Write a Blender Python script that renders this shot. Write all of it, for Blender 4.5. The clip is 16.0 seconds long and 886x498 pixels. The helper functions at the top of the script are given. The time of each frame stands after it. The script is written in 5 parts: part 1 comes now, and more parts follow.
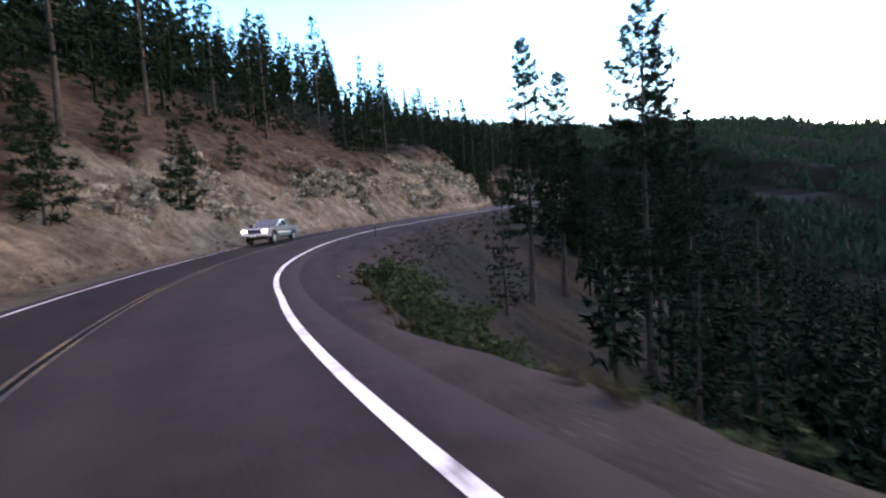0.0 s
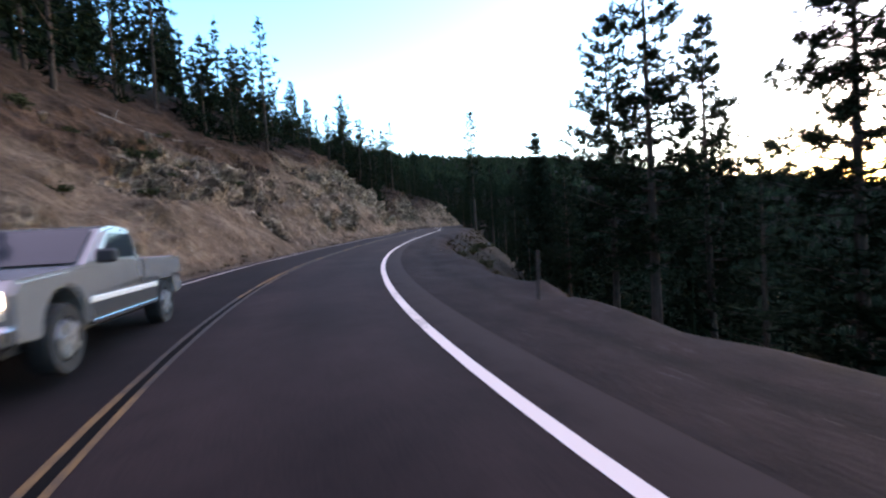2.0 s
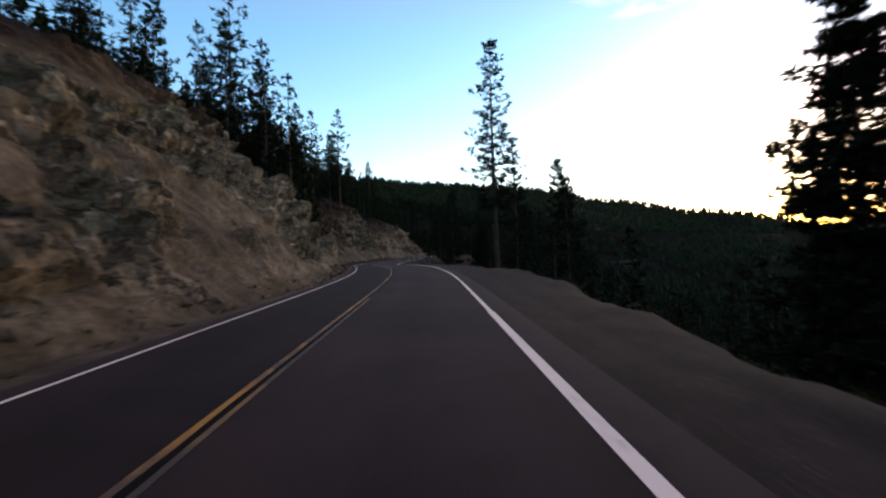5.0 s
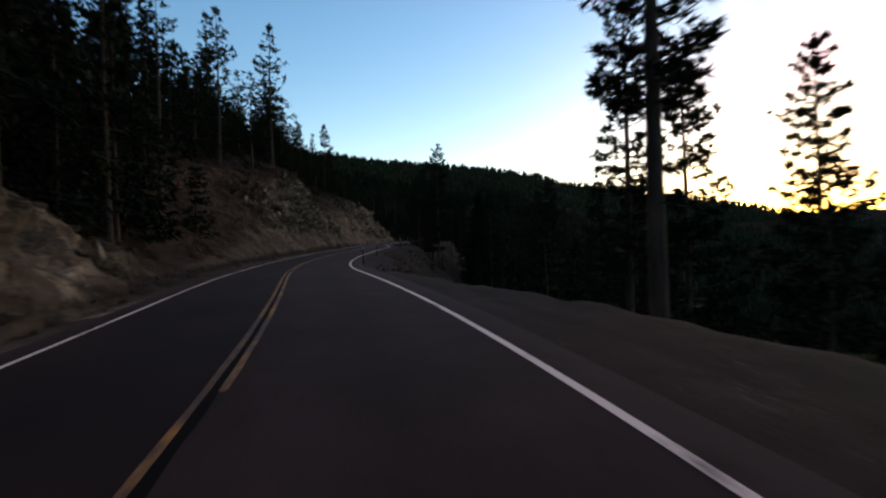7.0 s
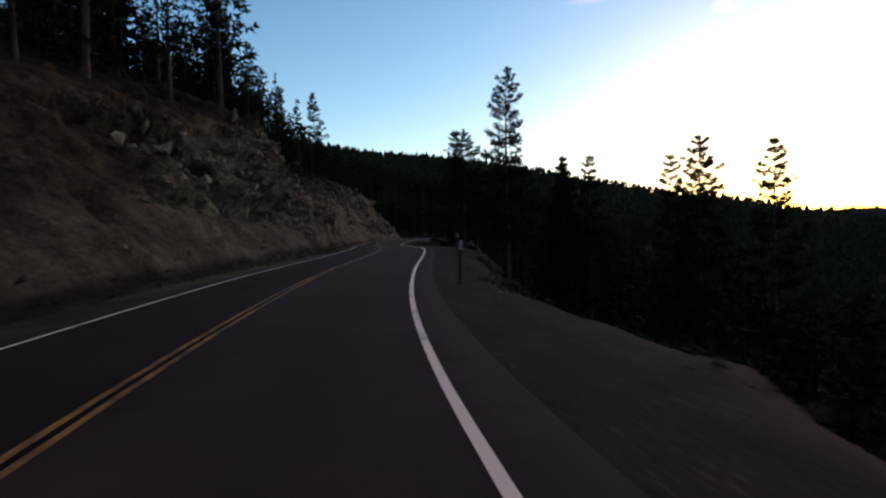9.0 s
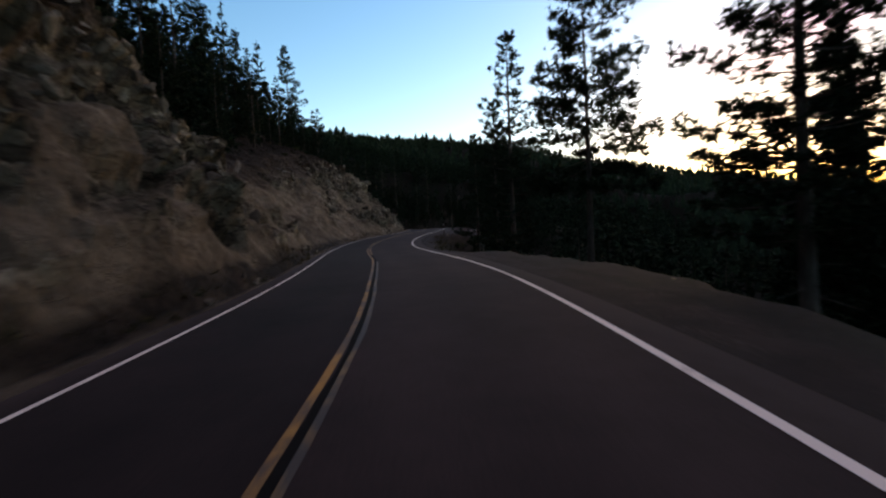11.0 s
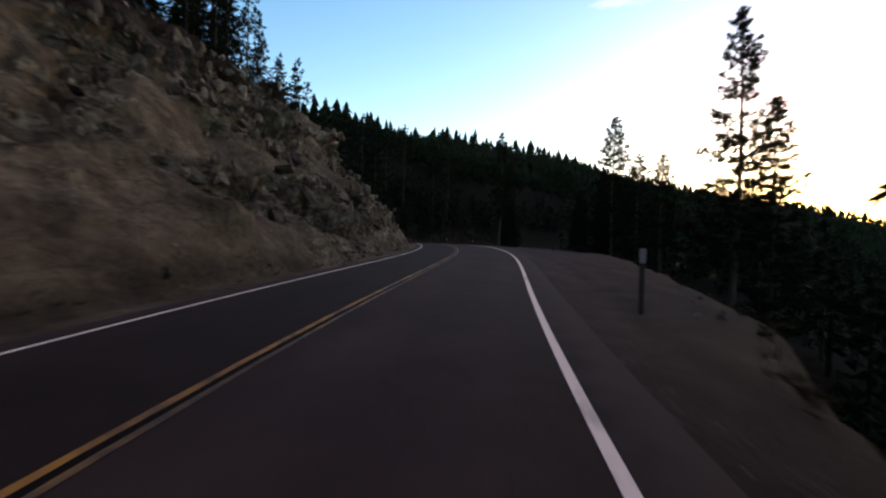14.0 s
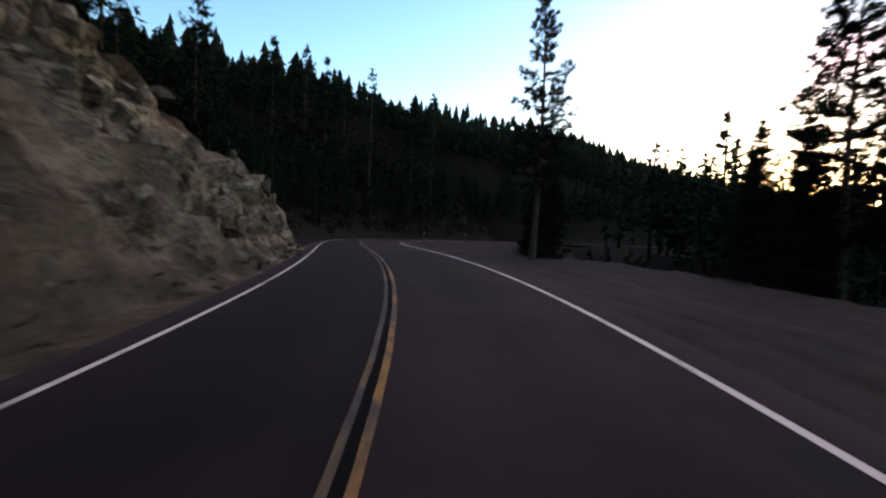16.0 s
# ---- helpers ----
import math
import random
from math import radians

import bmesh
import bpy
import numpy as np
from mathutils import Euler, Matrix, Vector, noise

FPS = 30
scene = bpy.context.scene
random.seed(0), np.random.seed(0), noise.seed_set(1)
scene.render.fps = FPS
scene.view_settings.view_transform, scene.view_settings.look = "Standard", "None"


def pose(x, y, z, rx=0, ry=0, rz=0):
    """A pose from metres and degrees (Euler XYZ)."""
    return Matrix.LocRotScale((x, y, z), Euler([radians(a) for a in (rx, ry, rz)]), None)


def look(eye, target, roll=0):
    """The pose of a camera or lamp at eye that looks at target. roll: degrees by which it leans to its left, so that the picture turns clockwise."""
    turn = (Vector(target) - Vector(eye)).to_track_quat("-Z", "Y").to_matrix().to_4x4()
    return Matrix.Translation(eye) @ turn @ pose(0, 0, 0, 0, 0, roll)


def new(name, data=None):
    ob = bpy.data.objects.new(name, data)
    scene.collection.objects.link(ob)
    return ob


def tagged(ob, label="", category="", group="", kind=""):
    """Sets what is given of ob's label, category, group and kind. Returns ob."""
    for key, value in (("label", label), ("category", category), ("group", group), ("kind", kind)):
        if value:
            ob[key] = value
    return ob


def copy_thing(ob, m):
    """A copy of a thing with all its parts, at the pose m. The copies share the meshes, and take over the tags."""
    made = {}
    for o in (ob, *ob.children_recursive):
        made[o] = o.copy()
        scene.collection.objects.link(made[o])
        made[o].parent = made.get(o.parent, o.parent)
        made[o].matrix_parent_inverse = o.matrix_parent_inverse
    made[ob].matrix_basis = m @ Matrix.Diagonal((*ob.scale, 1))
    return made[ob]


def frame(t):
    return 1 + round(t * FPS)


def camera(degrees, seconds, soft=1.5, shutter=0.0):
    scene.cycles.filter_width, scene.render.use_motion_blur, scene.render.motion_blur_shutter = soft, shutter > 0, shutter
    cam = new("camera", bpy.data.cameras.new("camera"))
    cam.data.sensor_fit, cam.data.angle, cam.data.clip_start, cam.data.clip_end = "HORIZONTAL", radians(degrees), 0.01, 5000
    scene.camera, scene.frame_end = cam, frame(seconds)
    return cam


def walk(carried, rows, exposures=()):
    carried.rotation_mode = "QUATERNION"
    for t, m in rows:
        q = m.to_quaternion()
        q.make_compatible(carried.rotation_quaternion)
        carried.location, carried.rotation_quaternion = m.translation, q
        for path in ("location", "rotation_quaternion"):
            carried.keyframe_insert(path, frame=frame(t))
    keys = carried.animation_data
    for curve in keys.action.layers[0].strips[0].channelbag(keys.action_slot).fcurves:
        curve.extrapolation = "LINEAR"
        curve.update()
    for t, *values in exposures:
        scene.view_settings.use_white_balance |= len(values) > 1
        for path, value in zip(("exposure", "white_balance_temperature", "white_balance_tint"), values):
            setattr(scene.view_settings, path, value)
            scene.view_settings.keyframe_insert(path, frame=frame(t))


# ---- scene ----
# ---------------------------------------------------------------- camera
PATH = [
    (0, 6.698, -7.059, 1.646, 4.415, -4.072, -3.474),
    (0.5, 2.784, -1.531, 1.517, 0.224, -3.506, -3.204),
    (1, -0.628, 4.479, 1.465, -5.103, -2.908, -2.141),
    (1.5, -2.957, 10.886, 1.520, -9.581, -2.642, -2.812),
    (2, -4.249, 17.670, 1.696, -14.700, -1.613, -3.383),
    (2.5, -4.496, 24.826, 1.944, -17.485, -0.792, -4.300),
    (3, -3.856, 32.233, 2.190, -17.786, -0.778, -3.576),
    (3.5, -2.495, 39.777, 2.410, -18.078, -0.111, -3.155),
    (4, -0.471, 47.327, 2.648, -19.614, 0.044, -2.442),
    (4.2, 0.342, 50.373, 2.754, -19.947, 0.309, -1.985),
    (4.7, 2.520, 58.018, 3.030, -20.520, 1.249, -1.908),
    (5.2, 4.921, 65.671, 3.320, -20.943, 2.098, -2.090),
    (5.7, 7.409, 73.319, 3.596, -21.366, 2.527, -2.013),
    (6.3, 10.339, 82.494, 3.915, -22.037, 2.198, -0.960),
    (6.5, 11.240, 85.559, 4.023, -22.397, 1.646, -0.093),
    (7, 13.159, 93.254, 4.299, -24.943, -0.315, -1.343),
    (7.5, 14.687, 100.935, 4.554, -25.819, -1.090, 0.506),
    (8, 15.963, 108.505, 4.700, -26.787, -0.110, 1.784),
    (8.5, 17.648, 115.780, 4.730, -26.217, -0.827, -1.386),
    (8.7, 18.418, 118.564, 4.737, -26.280, -0.635, -1.062),
    (9.2, 20.060, 125.303, 4.822, -25.748, -0.787, -1.310),
    (9.7, 21.891, 131.880, 5.000, -25.176, -1.129, -1.618),
    (10.2, 24.132, 138.396, 5.248, -24.924, -1.570, -2.026),
    (10.8, 27.323, 146.289, 5.534, -25.410, -2.066, -2.653),
    (11, 28.494, 148.995, 5.625, -26.002, -2.150, -2.950),
    (11.5, 31.344, 156.083, 5.836, -27.516, -0.333, -2.328),
    (12, 34.296, 163.390, 5.983, -29.358, -1.122, -1.204),
    (12.5, 36.779, 171.100, 6.049, -28.868, -0.146, 5.967),
    (13, 39.529, 178.689, 6.120, -27.818, -0.105, 4.299),
    (13.5, 42.596, 185.970, 6.315, -26.008, -0.184, 3.141),
    (14, 46.150, 192.877, 6.605, -25.144, -0.967, 1.919),
    (14.5, 50.003, 199.639, 6.879, -24.236, 0.062, 1.836),
    (15, 53.948, 206.369, 7.103, -26.209, -0.249, -0.236),
    (15.3, 56.172, 210.483, 7.224, -26.653, 0.544, 1.132),
    (15.5, 57.521, 213.293, 7.303, -26.633, 0.309, 1.765),
    (16, 60.630, 220.419, 7.502, -26.505, -2.453, 2.610),
]
# curvature of the centre line every 7 m from s = -35 m, left turns positive
BEND = [-0.008641, -0.010343, -0.012029, -0.013650, -0.015119, -0.016321, -0.019964, -0.021471, -0.018122, -0.015939, -0.012947, -0.008136, -0.006654, -0.005855, -0.002941, -0.000743, 0.000157, 0.001813, 0.005711, 0.010070, 0.008263, 0.002620, -0.004479, -0.010478, -0.012774, -0.011743, -0.006396, 0.001814, 0.008335, 0.011177, 0.006395, -0.002718, -0.009753, -0.014147, -0.011770, -0.005799, -0.000588, 0.003576, 0.009084, 0.014399, 0.013285, 0.007123, 0.001388]
# grade every 20 m from s = -40 m
GRADE = [-0.02623, -0.02875, -0.01280, 0.03578, 0.02721, 0.03683, 0.03266, 0.03634, -0.00151, 0.03666, 0.02895, 0.00215, 0.03944, 0.02552, 0.02523, -0.01075, -0.01279, -0.00872, -0.00597, -0.00463]
HEADING = 0.503123
LENS = 86.51

def aim(x, y, z, yaw, pitch, roll):
    a, p = radians(yaw), radians(pitch)
    way = Vector((-math.sin(a) * math.cos(p), math.cos(a) * math.cos(p), math.sin(p)))
    return look((x, y, z), Vector((x, y, z)) + way * 10, roll)


cam = camera(LENS, 16.0, soft=2.2, shutter=0.35)
walk(cam, [(r[0], aim(*r[1:])) for r in PATH],
     exposures=[(t, e, k, 30) for t, e, k in ((0.0, 3.76, 8300), (1.0, 3.6, 8300), (2.0, 3.3, 8300), (3.5, 2.8, 8800), (4.2, 2.44, 9400), (6.3, 1.55, 9800), (7.5, 1.3, 9800), (8.7, 1.25, 9800), (11.0, 1.6, 9800), (12.0, 1.75, 9900), (13.0, 1.72, 10000), (15.0, 1.92, 10000), (16.0, 2.02, 9900))])

# ---------------------------------------------------------------- world and sun
SUN_AZ, SUN_EL = 62.0, 6.0          # degrees clockwise from +y, and above the horizon
world = bpy.data.worlds.new("dusk_sky")
scene.world = world
world.use_nodes = True
wn, wl = world.node_tree.nodes, world.node_tree.links
wn.clear()
sky = wn.new("ShaderNodeTexSky")
sky.sky_type = "NISHITA"
sky.sun_disc = False
sky.sun_elevation, sky.sun_rotation = radians(SUN_EL), radians(SUN_AZ)
sky.air_density, sky.dust_density, sky.ozone_density = 1.0, 0.3, 2.65
coord = wn.new("ShaderNodeTexCoord")
cloud_map = wn.new("ShaderNodeMapping")
cloud_map.inputs["Scale"].default_value = (1.6, 1.6, 5.0)
cloud = wn.new("ShaderNodeTexNoise")
cloud.inputs["Scale"].default_value = 2.6
cloud.inputs["Detail"].default_value = 7.0
cloud.inputs["Roughness"].default_value = 0.55
cloud_ramp = wn.new("ShaderNodeValToRGB")
cloud_ramp.color_ramp.elements[0].position = 0.72
cloud_ramp.color_ramp.elements[1].position = 0.9
cloud_mix = wn.new("ShaderNodeMix")
cloud_mix.data_type = "RGBA"
cloud_gain = wn.new("ShaderNodeMix")
cloud_gain.data_type = "RGBA"
cloud_gain.blend_type = "MULTIPLY"
cloud_gain.inputs["Factor"].default_value = 1.0
cloud_gain.inputs["B"].default_value = (1.9, 1.35, 1.5, 1)
back = wn.new("ShaderNodeBackground")
back.inputs["Strength"].default_value = 0.15
out = wn.new("ShaderNodeOutputWorld")
wl.new(coord.outputs["Generated"], cloud_map.inputs["Vector"])
wl.new(cloud_map.outputs["Vector"], cloud.inputs["Vector"])
# the cloud thickens high over the sunset
toward = wn.new("ShaderNodeVectorMath")
toward.operation = "DOT_PRODUCT"
toward.inputs[1].default_value = (math.sin(radians(60)) * 0.83, math.cos(radians(60)) * 0.83, 0.56)
thick = wn.new("ShaderNodeMapRange")
thick.inputs["From Min"].default_value, thick.inputs["From Max"].default_value = 0.9, 0.995
thick.inputs["To Max"].default_value = 0.24
gather = wn.new("ShaderNodeMath")
gather.operation = "ADD"
wl.new(coord.outputs["Generated"], toward.inputs[0])
wl.new(toward.outputs["Value"], thick.inputs["Value"])
wl.new(cloud.outputs["Fac"], gather.inputs[0])
wl.new(thick.outputs["Result"], gather.inputs[1])
wl.new(gather.outputs["Value"], cloud_ramp.inputs["Fac"])
wl.new(cloud_ramp.outputs["Color"], cloud_mix.inputs["Factor"])
rich = wn.new("ShaderNodeHueSaturation")
rich.inputs["Saturation"].default_value = 1.25
rich.inputs["Value"].default_value = 1.2
wl.new(sky.outputs["Color"], rich.inputs["Color"])
wl.new(rich.outputs["Color"], cloud_mix.inputs["A"])
wl.new(sky.outputs["Color"], cloud_gain.inputs["A"])
wl.new(cloud_gain.outputs["Result"], cloud_mix.inputs["B"])
# unseen high cloud tint added above the picture's upper edge, warming the ground's light
height = wn.new("ShaderNodeSeparateXYZ")
wl.new(coord.outputs["Generated"], height.inputs["Vector"])
high_tint = wn.new("ShaderNodeMapRange")
high_tint.inputs["From Min"].default_value, high_tint.inputs["From Max"].default_value = 0.44, 0.78
wl.new(height.outputs["Z"], high_tint.inputs["Value"])
high_tint_mix = wn.new("ShaderNodeMix")
high_tint_mix.data_type = "RGBA"
high_tint_mix.inputs["B"].default_value = (0.71, 0.8, 1.32, 1)
wl.new(high_tint.outputs["Result"], high_tint_mix.inputs["Factor"])
wl.new(cloud_mix.outputs["Result"], high_tint_mix.inputs["A"])
wl.new(high_tint_mix.outputs["Result"], back.inputs["Color"])
wl.new(back.outputs["Background"], out.inputs["Surface"])

sun_data = bpy.data.lights.new("sun", "SUN")
sun_data.energy, sun_data.angle, sun_data.color = 0.06, radians(10), (1.0, 0.78, 0.6)
sun = new("sun", sun_data)
a, e = radians(SUN_AZ), radians(SUN_EL)
sun.matrix_world = look((200, 100, 300), Vector((200, 100, 300)) - Vector((math.sin(a) * math.cos(e), math.cos(a) * math.cos(e), math.sin(e))))

# ---------------------------------------------------------------- materials


def material(name, build):
    mat = bpy.data.materials.new(name)
    mat.use_nodes = True
    tree = mat.node_tree
    build(tree, tree.nodes["Principled BSDF"])
    return mat


def noise_node(tree, scale, detail=4.0, rough=0.55, stretch=(1, 1, 1), kind="Object"):
    co = tree.nodes.new("ShaderNodeTexCoord")
    mp = tree.nodes.new("ShaderNodeMapping")
    mp.inputs["Scale"].default_value = stretch
    n = tree.nodes.new("ShaderNodeTexNoise")
    n.inputs["Scale"].default_value = scale
    n.inputs["Detail"].default_value = detail
    n.inputs["Roughness"].default_value = rough
    tree.links.new(co.outputs[kind], mp.inputs["Vector"])
    tree.links.new(mp.outputs["Vector"], n.inputs["Vector"])
    return n


def ramp(tree, source, stops):
    r = tree.nodes.new("ShaderNodeValToRGB")
    els = r.color_ramp.elements
    while len(els) < len(stops):
        els.new(0.5)
    for el, (p, c) in zip(els, stops):
        el.position = p
        el.color = (*c, 1) if len(c) == 3 else c
    tree.links.new(source, r.inputs["Fac"])
    return r.outputs["Color"]


def mix(tree, fac, a, b, mode="MIX"):
    m = tree.nodes.new("ShaderNodeMix")
    m.data_type = "RGBA"
    m.blend_type = mode
    for key, v in (("Factor", fac), ("A", a), ("B", b)):
        if isinstance(v, (int, float)):
            m.inputs[key].default_value = v
        elif isinstance(v, tuple):
            m.inputs[key].default_value = (*v, 1)
        else:
            tree.links.new(v, m.inputs[key])
    return m.outputs["Result"]


def bump(tree, bsdf, source, strength, distance):
    b = tree.nodes.new("ShaderNodeBump")
    b.inputs["Strength"].default_value = strength
    b.inputs["Distance"].default_value = distance
    tree.links.new(source, b.inputs["Height"])
    tree.links.new(b.outputs["Normal"], bsdf.inputs["Normal"])


def across_road(tree):
    at = tree.nodes.new("ShaderNodeAttribute")
    at.attribute_name = "across"
    return at.outputs["Fac"]


def shift_by(tree, value, noise, amount):
    """value + (noise - 0.5) * amount."""
    m = tree.nodes.new("ShaderNodeMath")
    m.operation = "MULTIPLY_ADD"
    tree.links.new(noise, m.inputs[0])
    m.inputs[1].default_value = amount
    add = tree.nodes.new("ShaderNodeMath")
    add.operation = "ADD"
    add.inputs[1].default_value = -0.5 * amount
    tree.links.new(value, add.inputs[0])
    tree.links.new(add.outputs[0], m.inputs[2])
    return m.outputs[0]


def spread_of(tree, value, lo, hi):
    m = tree.nodes.new("ShaderNodeMapRange")
    m.inputs["From Min"].default_value = lo
    m.inputs["From Max"].default_value = hi
    tree.links.new(value, m.inputs["Value"])
    return m.outputs["Result"]


def m_asphalt(tree, b, tone=1.0):
    fine = noise_node(tree, 38, 3, 0.7)
    wide = noise_node(tree, 0.35, 4, 0.6)
    mid = noise_node(tree, 2.4, 5, 0.65)
    base = ramp(tree, fine.outputs["Fac"], [(0.3, (0.0205, 0.0122, 0.0114)), (0.7, (0.0435, 0.0258, 0.0236))])
    patch = ramp(tree, wide.outputs["Fac"], [(0.35, (0.72 * tone, 0.72 * tone, 0.72 * tone)), (0.65, (1.15 * tone, 1.12 * tone, 1.12 * tone))])
    patch = mix(tree, 1.0, patch, ramp(tree, mid.outputs["Fac"], [(0.3, (0.85, 0.85, 0.85)), (0.7, (1.12, 1.12, 1.12))]), "MULTIPLY")
    # wheel tracks polished paler than the oily middle of each lane
    side = shift_by(tree, across_road(tree), wide.outputs["Fac"], 0.5)
    lane = spread_of(tree, side, -3.0, 4.0)
    tracks = ramp(tree, lane, [(0.0, (0.9, 0.9, 0.9)), (0.13, (1.08, 1.08, 1.08)), (0.24, (0.86, 0.86, 0.86)), (0.36, (1.08, 1.08, 1.08)), (0.44, (0.9, 0.9, 0.9)), (0.55, (1.12, 1.12, 1.12)), (0.67, (0.85, 0.84, 0.84)), (0.8, (1.1, 1.1, 1.1)), (0.9, (0.92, 0.92, 0.92))])
    c = mix(tree, 1.0, mix(tree, 1.0, base, patch, "MULTIPLY"), tracks, "MULTIPLY")
    # dust blown on from both shoulders
    edge = shift_by(tree, across_road(tree), mid.outputs["Fac"], 0.9)
    dust = mix(tree, 1.0, ramp(tree, spread_of(tree, edge, 3.35, 3.85), [(0.0, (0, 0, 0)), (1.0, (1, 1, 1))]), ramp(tree, spread_of(tree, edge, -3.0, -2.5), [(0.0, (1, 1, 1)), (1.0, (0, 0, 0))]), "ADD")
    tree.links.new(mix(tree, dust, c, (0.041, 0.0262, 0.0232)), b.inputs["Base Color"])
    b.inputs["Roughness"].default_value = 0.93
    b.inputs["Specular IOR Level"].default_value = 0.12
    bump(tree, b, fine.outputs["Fac"], 0.5, 0.006)


def litter_shade(tree, colour, dark=(0.008, 0.007, 0.005), light=(0.03, 0.022, 0.016)):
    """Fallen needles, brush and painted shade over a ground colour, where the ground carries it."""
    at = tree.nodes.new("ShaderNodeAttribute")
    at.attribute_name = "litter_shade"
    n = noise_node(tree, 2.2, 5, 0.7)
    return mix(tree, at.outputs["Fac"], colour, ramp(tree, n.outputs["Fac"], [(0.35, dark), (0.68, light)]))


def attribute(tree, name):
    at = tree.nodes.new("ShaderNodeAttribute")
    at.attribute_name = name
    return at.outputs["Fac"]


def m_soil(tree, b):
    wide = noise_node(tree, 0.12, 5, 0.6)
    mid = noise_node(tree, 1.3, 5, 0.65)
    fine = noise_node(tree, 14, 4, 0.7)
    base = ramp(tree, wide.outputs["Fac"], [(0.3, (0.0275, 0.0168, 0.0152)), (0.5, (0.039, 0.0242, 0.0216)), (0.7, (0.053, 0.034, 0.0295))])
    vary = ramp(tree, mid.outputs["Fac"], [(0.3, (0.65, 0.65, 0.66)), (0.7, (1.2, 1.18, 1.15))])
    grit = ramp(tree, fine.outputs["Fac"], [(0.35, (0.75, 0.74, 0.73)), (0.68, (1.2, 1.2, 1.2))])
    # wheel ruts along the shoulder
    side = spread_of(tree, shift_by(tree, across_road(tree), wide.outputs["Fac"], 2.2), 4.0, 9.0)
    ruts = ramp(tree, side, [(0.0, (0.95, 0.95, 0.95)), (0.16, (1.25, 1.25, 1.22)), (0.24, (0.72, 0.7, 0.7)), (0.33, (1.1, 1.1, 1.1)), (0.52, (0.85, 0.85, 0.85)), (0.6, (1.22, 1.2, 1.18)), (0.72, (0.95, 0.95, 0.95))])
    vary = mix(tree, 1.0, vary, ruts, "MULTIPLY")
    pebble = tree.nodes.new("ShaderNodeTexVoronoi")
    pebble.inputs["Scale"].default_value = 9.0
    co = tree.nodes.new("ShaderNodeTexCoord")
    tree.links.new(co.outputs["Object"], pebble.inputs["Vector"])
    pale = ramp(tree, attribute(tree, "soil_paleness"), [(0.0, (0.56, 0.55, 0.58)), (1.0, (0.98, 0.97, 1.03))])
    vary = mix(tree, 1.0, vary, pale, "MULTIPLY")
    stones = mix(tree, 1.0, ramp(tree, pebble.outputs["Distance"], [(0.12, (1, 1, 1)), (0.22, (0, 0, 0))]), ramp(tree, mid.outputs["Fac"], [(0.5, (0, 0, 0)), (0.62, (1, 1, 1))]), "MULTIPLY")
    dirt = mix(tree, stones, mix(tree, 1.0, mix(tree, 1.0, base, vary, "MULTIPLY"), grit, "MULTIPLY"), (0.11, 0.09, 0.08))
    tree.links.new(litter_shade(tree, dirt), b.inputs["Base Color"])
    b.inputs["Roughness"].default_value = 0.95
    b.inputs["Specular IOR Level"].default_value = 0.1
    bump(tree, b, fine.outputs["Fac"], 0.6, 0.05)


